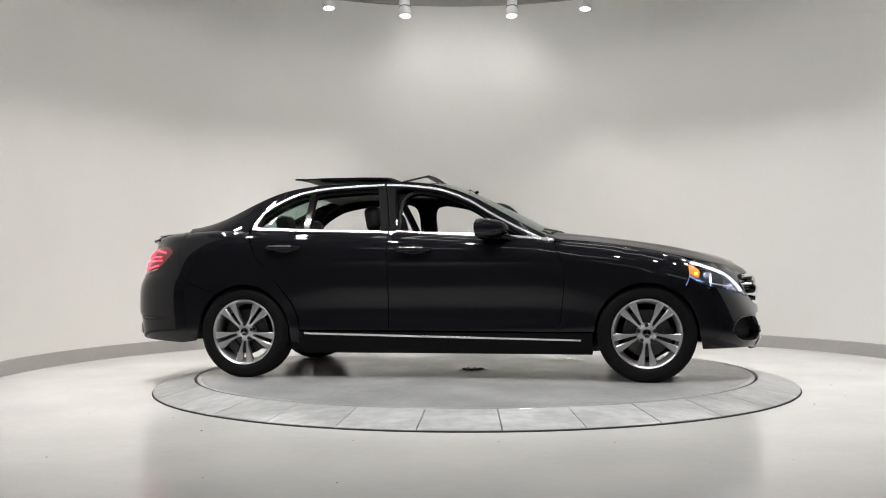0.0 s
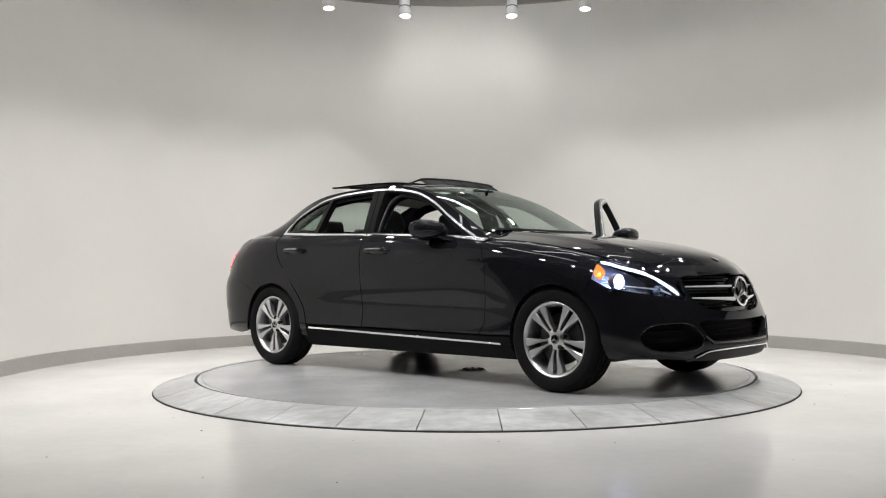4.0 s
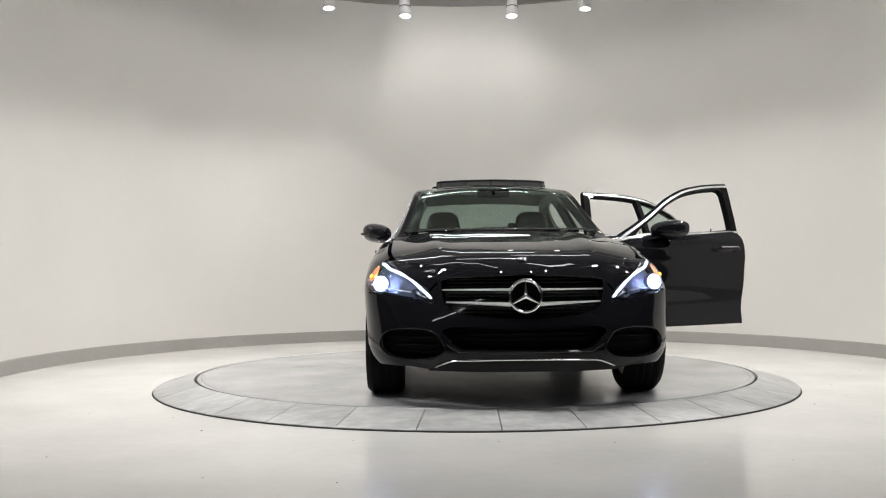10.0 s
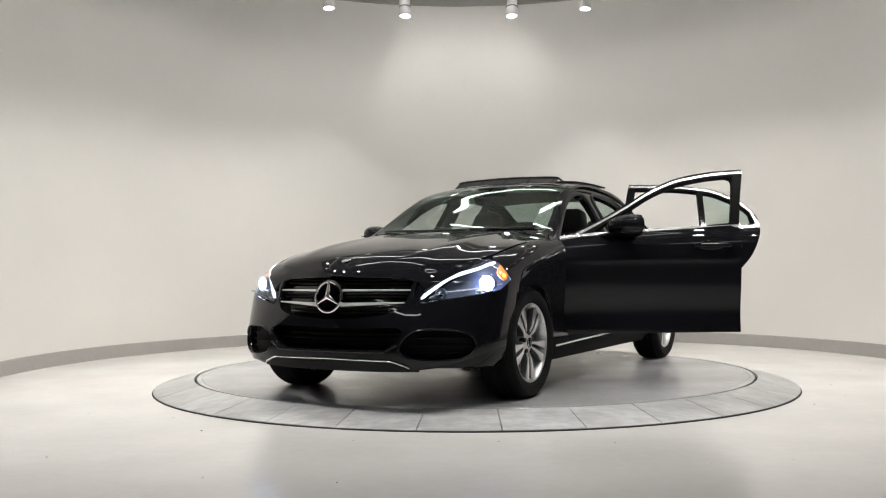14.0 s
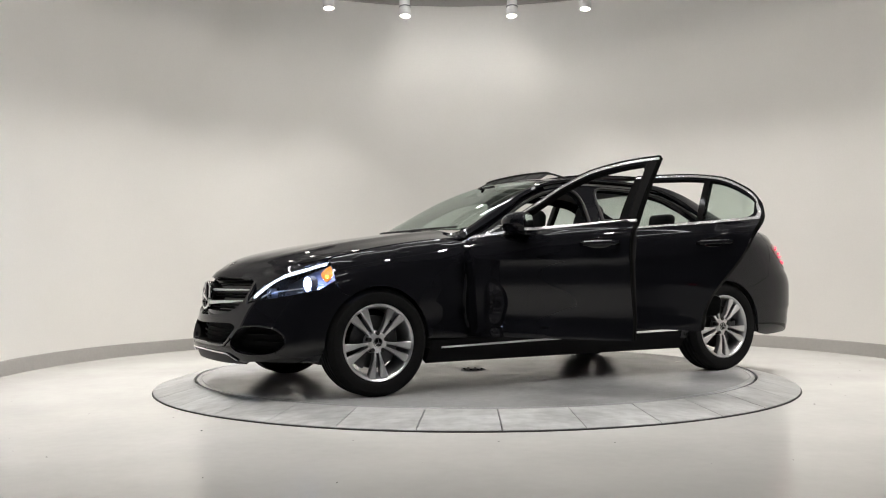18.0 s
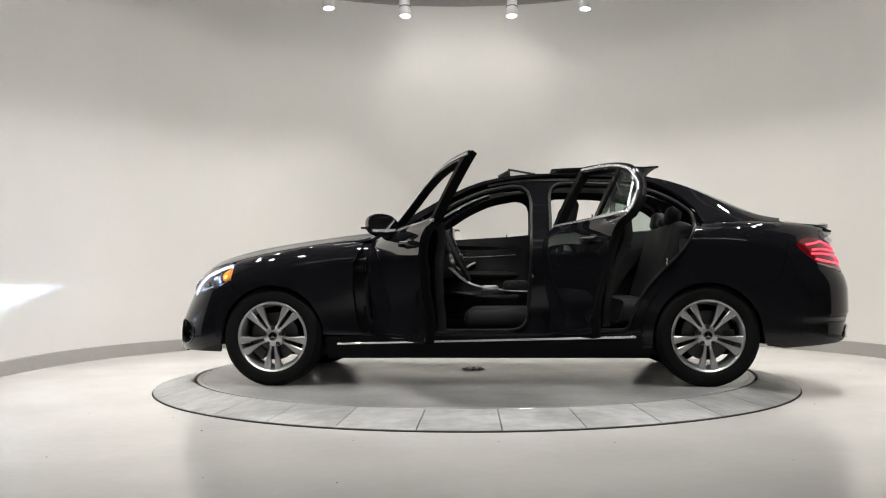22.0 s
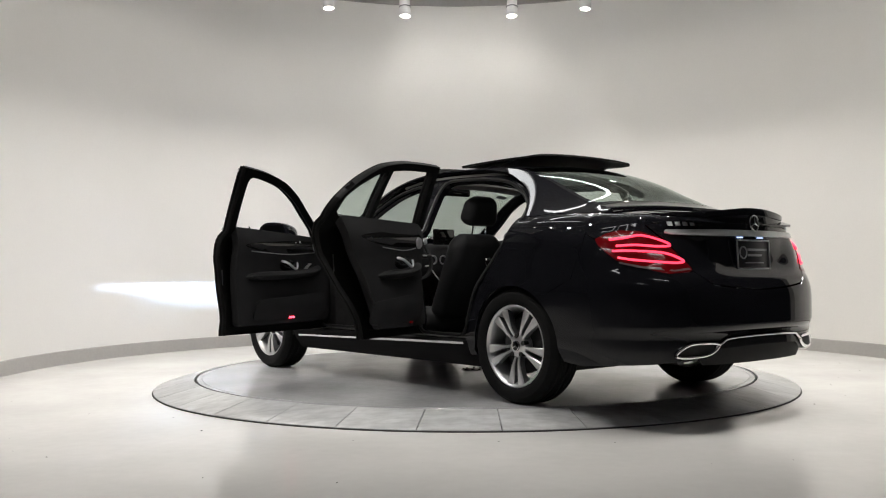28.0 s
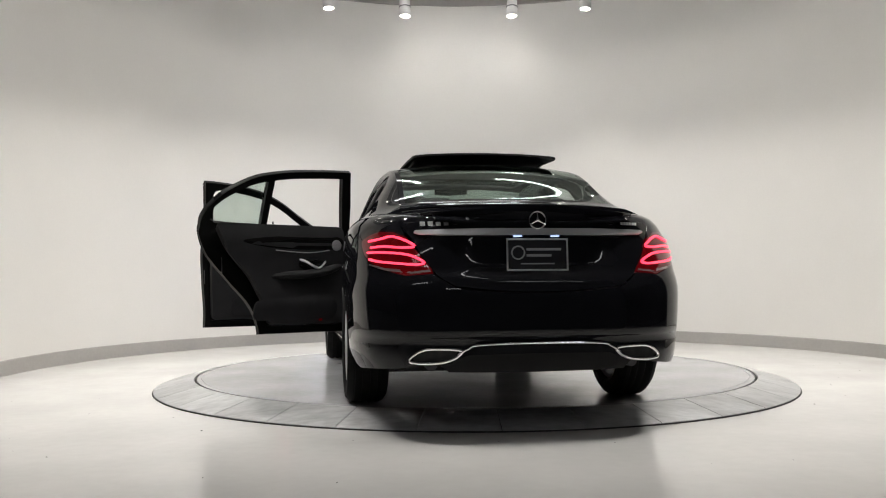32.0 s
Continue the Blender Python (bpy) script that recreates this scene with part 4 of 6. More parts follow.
    P = [nose_shape(np.array(u_at(nose_shape, z, y=y)), np.array(z), -0.006) for y, z in lip]
    bm = bmesh.new()
    tube(bm, [tuple(float(c) for c in q) for q in P], 0.0055, 8)
    part("bumper_lip", bm, CHROME, car, "thin chrome lip on the front bumper")
    return head


def tunnel(name, loop, deep, mat, car):
    """The wall of an opening in the nose, from its edge back to what closes it."""
    loop = dense(loop, 0.03)
    a, b = ([tuple(float(c) for c in nose_shape(np.array(u), np.array(z), k)) for u, z in loop] for k in (0.004, deep))
    n = len(loop)
    mesh_ob(name, a + b, [(i, (i + 1) % n, n + (i + 1) % n, n + i) for i in range(n)], mat, car, smooth=False)


def headlight(car, head, s):
    poly = head if s > 0 else mirrored(head)
    O = (1, 0.5 * s, 0)
    lamp = sheet("headlight", poly, lambda u, z: nose_shape(u, z, 0.16), BOWL, car, "silvery headlight bowl", step=0.04, thick=0.01, out=O)
    c = sheet("lens", poly, nose_shape, CLEARLENS, lamp, "clear headlight cover", step=0.04, thick=0.004, out=O)
    c.visible_shadow = False

    def at(pts, back):
        return [tuple(float(q) for q in nose_shape(np.array(s * u_at(nose_shape, z, **{("x" if k == "x" else "y"): w})), np.array(z), back)) for k, w, z in pts]
    brow = at([("y", 0.512, 0.598), ("y", 0.575, 0.658), ("y", 0.645, 0.716), ("x", 1.84, 0.762), ("x", 1.78, 0.783), ("x", 1.73, 0.795)], 0.016)
    bm = bmesh.new()
    tube(bm, smooth_line(brow, 5), [0.005] + [0.0085] * (len(smooth_line(brow, 5)) - 2) + [0.005], 8)
    part("light_strip", bm, DRL, lamp, "glowing white daytime light strip")
    for (k, w, z), r in ((("x", 1.875, 0.680), 0.043), (("y", 0.60, 0.622), 0.026)):
        q = Vector(at([(k, w, z)], 0.045)[0])
        m = Matrix.Translation(q) @ pose(0, 0, 0, 0, 90, 12 * s)
        bm = bmesh.new()
        lathe(bm, [(r, 0.012), (r + 0.005, 0.010), (r + 0.005, -0.03), (r, -0.02)], 28, m)
        part("projector_rim", bm, BOWL, lamp)
        bm = bmesh.new()
        lathe(bm, [(0.0001, 0.012), (r * 0.6, 0.006), (r, -0.004)], 28, m, closed=False)
        part("projector", bm, BEAM if r > 0.03 else MIRROR, lamp, "bright headlamp projector" if r > 0.03 else "unlit high-beam bowl")
    bez = on_nose([(0.535, 0.592), (0.575, 0.632), (0.606, 0.655), (0.616, 0.640), (0.606, 0.604)])
    sheet("bezel", bez if s > 0 else mirrored(bez), lambda u, z: nose_shape(u, z, 0.075), GLOSSBLACK, lamp, "gloss black lamp bezel", step=0.03, thick=0.006, out=O)
    fin = at([("y", 0.545, 0.600), ("y", 0.62, 0.630), ("x", 1.90, 0.654), ("x", 1.80, 0.676)], 0.04)
    bm = bmesh.new()
    tube(bm, smooth_line(fin, 5), 0.0045, 6)
    part("lamp_fin", bm, SATIN, lamp, "thin silvery fin")
    # low beam: a lit slit deep in a black box, so that the light leaves as a flat fan
    q = Vector(at([("x", 1.90, 0.632)], 0.03)[0])
    m = Matrix.Translation(q) @ pose(0, 0, 0, 0, -0.3, 4)
    shade = ((-0.15, -0.060, 0.000, 0.0, 0.060, 0.004), (-0.155, -0.060, -0.010, -0.134, 0.060, -0.002), (-0.15, -0.064, -0.010, -0.04, -0.060, 0.004), (-0.15, 0.060, -0.010, -0.04, 0.064, 0.004), (-0.155, -0.064, -0.002, -0.15, 0.064, 0.004))
    for nm, mat, cuts in (("beam_box", UNDER, shade), ("beam_source", LOWBEAM, ((-0.149, -0.022, -0.002, -0.147, 0.022, -0.0002),))):
        bm = bmesh.new()
        for b in cuts:
            box(bm, b[:3], b[3:], 0.0, m)
        part(nm, bm, mat, lamp, "" if mat is UNDER else "white-hot low-beam source", smooth=False)
    am = on_nose([("x", 1.710, 0.792), ("x", 1.714, 0.725), ("x", 1.765, 0.690), ("x", 1.785, 0.738)])
    am = rounded(am, 0.02)
    sheet("side_marker", am if s > 0 else mirrored(am), lambda u, z: nose_shape(u, z, 0.012), AMBER, lamp, "amber side marker", step=0.03, thick=0.012, out=O)
    q = at([("x", 1.752, 0.722)], 0.010)[0]
    bm = bmesh.new()
    bmesh.ops.create_uvsphere(bm, u_segments=12, v_segments=8, radius=0.012, matrix=Matrix.Translation(q))
    part("marker_bulb", bm, AMBERHOT, lamp)


def build_rear(car):
    # bumper
    right = on_tail([("x", -1.874, 0.70), ("x", -1.916, 0.83), ("x", -1.929, 0.90), ("x", -1.930, 0.936), ("x", -1.985, 0.908), ("x", -2.01, 0.872), ("x", -2.06, 0.830), ("x", -2.11, 0.796), (0.765, 0.765), (0.65, 0.726), (0.52, 0.736), (0.50, 0.720), (0.42, 0.665), (0.0, 0.635)])
    low = on_tail([("x", -1.703, 0.623)] + [("x", x, z) for x, z in arch(-1.42, ARCH_R, ARCH_Z, 124.5, 178, 8)] + [("x", -1.79, 0.262), ("x", -1.9, 0.245), (0.70, 0.27), (0.45, 0.30), (0.36, 0.34), (0.0, 0.345)])
    poly = right + mirrored(right)[1:] + [(-a, b) for a, b in low] + low[-2::-1]
    poly = [(-a, b) for a, b in poly]
    sheet("rear_bumper", poly, tail_shape, PAINT, car, step=0.04, thick=0.02, out=(-1, 0, 0))
    dif = on_tail([(0.52, 0.33), (0.36, 0.338), (0.0, 0.342), (-0.36, 0.338), (-0.52, 0.33), (-0.45, 0.255), (0.0, 0.25), (0.45, 0.255)])
    sheet("diffuser", dif, lambda u, z: tail_shape(u, z, 0.03), PLASTIC, car, "matt black rear diffuser", step=0.05, out=(-1, 0, 0))
    # boot lid's rear face
    half = on_tail([(0.0, 1.045), (0.30, 1.042), (0.52, 1.030), (0.63, 1.012), (0.655, 0.985), (0.60, 0.90), (0.55, 0.80), (0.50, 0.728), (0.42, 0.675), (0.0, 0.645)])
    poly = half + mirrored(half)[1:-1]
    
    def boot_skin(u, z):
        x, y, z = tail_shape(u, z)
        ramp = lambda q: np.clip(q, 0, 1) ** 2 * (3 - 2 * np.clip(q, 0, 1))
        wide = 0.30 + 0.16 * np.clip((z - 0.72) / 0.2, 0, 1)
        return x + 0.026 * ramp((wide - np.abs(y)) / 0.20 + 0.5) * ramp((z - 0.69) / 0.10) * ramp((0.95 - z) / 0.03), y, z
    sheet("boot_face", poly, boot_skin, PAINT, car, step=0.0125, out=(-1, 0, 0))
    # body corner above each tail light
    for s in (1, -1):
        poly = on_tail([("x", -1.929, 0.939), ("x", -1.985, 0.913), ("x", -2.03, 0.938), ("x", -2.08, 0.952), ("x", -2.16, 0.945), (0.635, 0.912), (0.657, 0.985), (0.633, 1.013)]
                       ) + [(u_at(tail_shape, float(TOP_Z(x)) - 0.003, x=x), float(TOP_Z(x)) - 0.003) for x in np.linspace(-2.26, -1.93, 12)]
        sheet("rear_corner", poly if s > 0 else mirrored(poly), tail_shape, PAINT, car, step=0.03, thick=0.02, out=(-1, s, 0))
    # lip spoiler on the boot lid's edge
    bm = bmesh.new()
    rows = []
    for y in np.linspace(-0.56, 0.56, 41):
        k = max(0.0, 1 - (abs(y) / 0.56) ** 3)
        e = float(tail_shape(np.array(u_at(tail_shape, 1.05, y=max(abs(y), 1e-4))), np.array(1.05))[0])
        z = float(deck_z(e + 0.03, y))
        rows.append([bm.verts.new(q) for q in ((e + 0.19, y, float(deck_z(e + 0.19, y)) + 0.001), (e + 0.09, y, float(deck_z(e + 0.09, y)) + 0.008 * k + 0.001),
                                               (e - 0.003, y, z + 0.028 * k + 0.002), (e - 0.006, y, z + 0.023 * k), (e - 0.003, y, z - 0.006), (e + 0.10, y, z - 0.035))])
    for a, b in zip(rows, rows[1:]):
        for i in range(6):
            bm.faces.new((a[i], a[(i + 1) % 6], b[(i + 1) % 6], b[i]))
    bm.faces.new(rows[0])
    bm.faces.new(rows[-1])
    part("lip_spoiler", bm, PAINT, car, "black lip spoiler on the boot lid")
    # chrome bar over the plate
    half = on_tail([(0.0, 0.958), (0.3, 0.957), (0.585, 0.952), (0.595, 0.938), (0.57, 0.930), (0.30, 0.926), (0.0, 0.925)])
    poly = half + mirrored(half)[1:-1]
    sheet("boot_bar", poly, tail_shape, SATIN, car, "bright trim bar across the boot lid", step=0.03, out=(-1, 0, 0), lift=0.012, thick=0.02)
    # plate in its frame, lettering as plain bars
    m = pose(-2.378, 0, 0.825) @ pose(0, 0, 0, 0, 2.5, 0)
    bm = bmesh.new()
    box(bm, (-0.006, -0.157, -0.083), (0.004, 0.157, 0.083), 0.004, m)
    plate = part("plate", bm, shader("plate_black", (0.012, 0.012, 0.016), 0.35), car, "black dealer plate with grey lettering bars")
    bm = bmesh.new()
    for lo, hi in (((-0.157, -0.083), (0.157, -0.070)), ((-0.157, 0.074), (0.157, 0.083)), ((-0.157, -0.083), (-0.149, 0.083)), ((0.149, -0.083), (0.157, 0.083))):
        box(bm, (-0.012, lo[0], lo[1]), (-0.004, hi[0], hi[1]), 0.002, m)
    part("plate_frame", bm, SATIN, plate, "bright plate frame")
    grey = shader("plate_grey", (0.35, 0.36, 0.38), 0.4)
    for y0, y1, z0, z1 in ((-0.12, 0.055, 0.022, 0.034), (-0.07, 0.055, -0.008, 0.004), (-0.085, 0.085, -0.046, -0.040), (-0.12, 0.12, -0.080, -0.073), (-0.06, 0.06, 0.076, 0.081)):
        bm = bmesh.new()
        box(bm, (-0.0135, y0, z0), (-0.006, y1, z1), 0.0, m)
        part("text_bar", bm, grey, plate)
    bm = bmesh.new()
    tube(bm, [m @ Vector((-0.008, 0.098 + 0.032 * math.cos(a), 0.012 + 0.032 * math.sin(a))) for a in np.linspace(0, 2 * math.pi, 25)[:-1]], 0.004, 6, closed=True)
    part("round_mark", bm, grey, plate)
    for y in (-0.095, 0.095):
        bm = bmesh.new()
        box(bm, (-2.372, y - 0.022, 0.916), (-2.350, y + 0.022, 0.923), 0.003)
        part("plate_lamp", bm, PLATELIGHT, car, "small cold white plate lamp")
    # round emblem
    em = pose(-2.388, 0, 0.998) @ pose(0, 0, 0, 0, -90 + 4, 0)
    bm = bmesh.new()
    tube(bm, [em @ Vector((0.042 * math.cos(a), 0.042 * math.sin(a), 0.004)) for a in np.linspace(0, 2 * math.pi, 33)[:-1]], 0.0045, 8, closed=True)
    part("emblem_ring", bm, CHROME, car, "chrome ring emblem on the boot lid")
    for k in range(3):
        a = radians(120 * k)
        d = Vector((math.cos(a), math.sin(a), 0))
        bm = bmesh.new()
        tube(bm, [em @ (Vector((0, 0, 0.006)) + d * q * 0.041) for q in (0, 0.4, 1)], [0.007, 0.004, 0.002], 6)
        part("emblem_spoke", bm, CHROME, car)
    # badges, as plain bars
    for y0, y1, z, hh in ((0.425, 0.572, 0.985, 0.020), (-0.57, -0.46, 0.985, 0.013)):
        n = 4 if y0 > 0 else 6
        for k in range(n):
            a = y0 + (y1 - y0) * (k + 0.2) / n
            b = y0 + (y1 - y0) * (k + 0.8) / n
            q = on_tail([(a, z - hh / 2), (b, z - hh / 2), (b, z + hh / 2), (a, z + hh / 2)])
            sheet("badge_bar", q, tail_shape, SATIN, car, step=0.03, thick=0.006, out=(-1, 0, 0), lift=0.005)
    # exhaust trims joined by a chrome line
    for s in (1, -1):
        def q(y, z, back=-0.006):
            return tuple(float(c) for c in tail_shape(np.array(s * u_at(tail_shape, z, y=y)), np.array(z), back))
        loop = smooth_line([q(0.395, 0.365), q(0.50, 0.372), q(0.575, 0.364), q(0.632, 0.325), q(0.622, 0.305), q(0.54, 0.302), q(0.46, 0.312), q(0.41, 0.335)], 5, True)
        bm = bmesh.new()
        tube(bm, loop, 0.009, 8, closed=True)
        tip = part("exhaust_trim", bm, CHROME, car, "polished exhaust trim")
        inner = on_tail([(0.41, 0.36), (0.50, 0.366), (0.57, 0.358), (0.622, 0.325), (0.612, 0.312), (0.54, 0.308), (0.46, 0.317), (0.42, 0.335)])
        sheet("exhaust_mouth", inner if s > 0 else mirrored(inner), lambda u, z: tail_shape(u, z, 0.0), UNDER, tip, "dark exhaust opening", step=0.03, thick=0.02, out=(-1, 0, 0), lift=0.003)
    P = [tuple(float(c) for c in tail_shape(np.array(u_at(tail_shape, z, y=y)), np.array(z), -0.008)) for y, z in
         smooth_line([(-0.41, 0.345), (-0.36, 0.372), (-0.30, 0.390), (0.0, 0.396), (0.30, 0.390), (0.36, 0.372), (0.41, 0.345)], 5)]
    bm = bmesh.new()
    tube(bm, P, 0.006, 8)
    part("bumper_trim", bm, CHROME, car, "chrome line between the exhaust trims")
    # tail lamps
    for s in (1, -1):
        poly = on_tail([("x", -1.984, 0.910), ("x", -2.03, 0.940), ("x", -2.08, 0.954), ("x", -2.16, 0.947), (0.632, 0.918), (0.588, 0.845), (0.528, 0.765), (0.522, 0.748), (0.65, 0.732), (0.765, 0.770), ("x", -2.11, 0.80), ("x", -2.06, 0.834), ("x", -2.01, 0.875)])
        poly = poly if s > 0 else mirrored(poly)
        lamp = sheet("tail_light", poly, lambda u, z: tail_shape(u, z, -0.004), REDLENS, car, "red tail light, lit", step=0.035, thick=0.03, out=(-1, 0.4 * s, 0))
        # two folded light guides, one over the other
        for line in ([("x", -2.05, 0.905), ("x", -2.119, 0.915), (0.696, 0.926), (0.628, 0.897), (0.600, 0.872), (0.66, 0.868), (0.739, 0.876), ("x", -2.09, 0.872)],
                     [("x", -2.08, 0.846), ("x", -2.162, 0.846), (0.638, 0.833), (0.560, 0.795), (0.585, 0.783), (0.641, 0.785), (0.765, 0.799), ("x", -2.11, 0.812)]):
            L = [tuple(float(c) for c in tail_shape(np.array(s * u_at(tail_shape, z, **{("x" if q == "x" else "y"): w})), np.array(z), -0.008))
                 for q, w, z in [(a if a[0] == "x" else ("y", *a)) for a in line]]
            bm = bmesh.new()
            tube(bm, smooth_line(L, 5), 0.0065, 6)
            part("light_bar", bm, REDHOT, lamp, "glowing red light bar")
        strip = on_tail([("x", -2.12, 0.790), (0.74, 0.766), (0.60, 0.752), (0.535, 0.757), (0.53, 0.748), (0.62, 0.739), (0.75, 0.757), ("x", -2.12, 0.782)])
        sheet("reversing_lens", strip if s > 0 else mirrored(strip), lambda u, z: tail_shape(u, z, -0.0055), shader("clear_reflector", (0.35, 0.30, 0.30), 0.15, metal=0.6), lamp, "clear strip under the red lens", step=0.03, thick=0.012, out=(-1, 0.4 * s, 0))


# ---------------------------------------------------------------- wheels
def make_wheels(car):
    R, HW = 0.329, 0.110
    for cx in (1.42, -1.42):
        for s in (1, -1):
            m = pose(cx, s * 0.783, R - 0.004) @ (pose(0, 0, 0) if s > 0 else pose(0, 0, 0, 0, 0, 180))
            turn = pose(0, 0, 0, -90, 0, 0)          # lathe axis z -> +y
            bm = bmesh.new()
            prof = [(0.230, -HW + 0.012), (0.252, -HW - 0.004), (0.292, -HW - 0.004), (0.318, -HW + 0.016), (0.326, -HW + 0.034)]
            for k, zz in enumerate((-0.062, -0.022, 0.022, 0.062)):
                prof += [(R - 0.001, zz - 0.012), (R, zz - 0.004 + 0.008), (R, zz + 0.010), (R - 0.006, zz + 0.013), (R - 0.006, zz + 0.017)][:3] + [(R - 0.007, zz + 0.014), (R - 0.007, zz + 0.018)]
            prof += [(0.326, HW - 0.030), (0.318, HW - 0.016), (0.298, HW + 0.003), (0.268, HW + 0.006), (0.246, HW - 0.003), (0.234, HW - 0.012), (0.228, HW - 0.03)]
            lathe(bm, prof, 72, turn, closed=False)
            tyre = part("wheel", bm, TYRE, car, "tyre on a ten-spoke alloy wheel")
            tyre.matrix_basis = m
            bm = bmesh.new()
            lathe(bm, [(0.226, -0.09), (0.206, -0.08), (0.199, 0.0), (0.205, 0.055), (0.214, 0.080), (0.221, 0.094), (0.230, 0.1000), (0.2365, 0.096), (0.2355, 0.080)], 72, turn, closed=False)
            part("rim", bm, ALLOY, tyre)
            bm = bmesh.new()
            lathe(bm, [(0.0001, -0.012), (0.150, -0.012), (0.152, -0.030), (0.0001, -0.030)], 40, turn, closed=False)
            part("brake_backplate", bm, UNDER, tyre)
            bm = bmesh.new()
            lathe(bm, [(0.07, 0.020), (0.158, 0.020), (0.161, 0.008), (0.07, 0.008)], 48, turn)
            part("brake_disc", bm, STEEL, tyre, "grey steel brake disc")
            bm = bmesh.new()
            a0 = 20 if s * cx > 0 else 150
            lathe(bm, [(0.108, 0.004), (0.176, 0.004), (0.176, 0.036), (0.150, 0.044), (0.112, 0.040)], 10, turn, a0, a0 + 42)
            part("brake_caliper", bm, ALLOYDARK, tyre)
            for k in range(5):
                a = 270 + 72 * k
                for sgn in (-1, 1):
                    bm = bmesh.new()
                    rows = []
                    for r, y, wd, off in ((0.040, 0.064, 0.0070, 0.0110), (0.070, 0.080, 0.0080, 0.0155), (0.100, 0.088, 0.0095, 0.0200), (0.130, 0.090, 0.0135, 0.0260),
                                          (0.160, 0.091, 0.0190, 0.0320), (0.190, 0.091, 0.0240, 0.0380), (0.226, 0.091, 0.0280, 0.0440)):
                        c = sgn * off
                        rows.append([(c - wd, r, y - 0.006), (c - wd * 0.7, r, y), (c + wd * 0.7, r, y), (c + wd, r, y - 0.006), (c + wd * 0.8, r, y - 0.045), (c - wd * 0.8, r, y - 0.045)])
                    rot = pose(0, 0, 0, 0, 90 - a, 0)
                    vs = [[bm.verts.new(rot @ Vector((q[0], q[2], q[1]))) for q in row] for row in rows]
                    for i in range(len(vs) - 1):
                        for j in range(6):
                            fc = bm.faces.new((vs[i][j], vs[i][(j + 1) % 6], vs[i + 1][(j + 1) % 6], vs[i + 1][j]))
                            fc.material_index = 0 if j < 3 else 1
                    bm.faces.new(vs[0])
                    bm.faces.new(vs[-1])
                    part("spoke", bm, [ALLOY, ALLOYSIDE], tyre)
                b = radians(-(a + 36))
                bm = bmesh.new()
                lathe(bm, [(0.0001, 0.0845), (0.0130, 0.0845), (0.0150, 0.050)], 12, turn @ pose(0.056 * math.cos(b), 0.056 * math.sin(b), 0), closed=False)
                part("wheel_bolt", bm, RUBBER, tyre)
            bm = bmesh.new()
            lathe(bm, [(0.0001, 0.089), (0.024, 0.089), (0.029, 0.087), (0.030, 0.074)], 32, turn, closed=False)
            part("hub_cap", bm, GLOSSBLACK, tyre)
            bm = bmesh.new()
            lathe(bm, [(0.024, 0.0902), (0.027, 0.0898), (0.028, 0.086), (0.0245, 0.0865)], 32, turn)
            part("hub_ring", bm, CHROME, tyre)
            for k in range(3):
                a = radians(-90 + 120 * k)
                bm = bmesh.new()
                tube(bm, [turn @ Vector((q * math.cos(a), q * math.sin(a), 0.091)) for q in (0, 0.024)], [0.004, 0.0015], 6)
                part("hub_spoke", bm, CHROME, tyre)
            bm = bmesh.new()
            lathe(bm, [(0.028, 0.083), (0.052, 0.080), (0.066, 0.070), (0.070, 0.02)], 32, turn, closed=False)
            part("hub_face", bm, ALLOY, tyre)


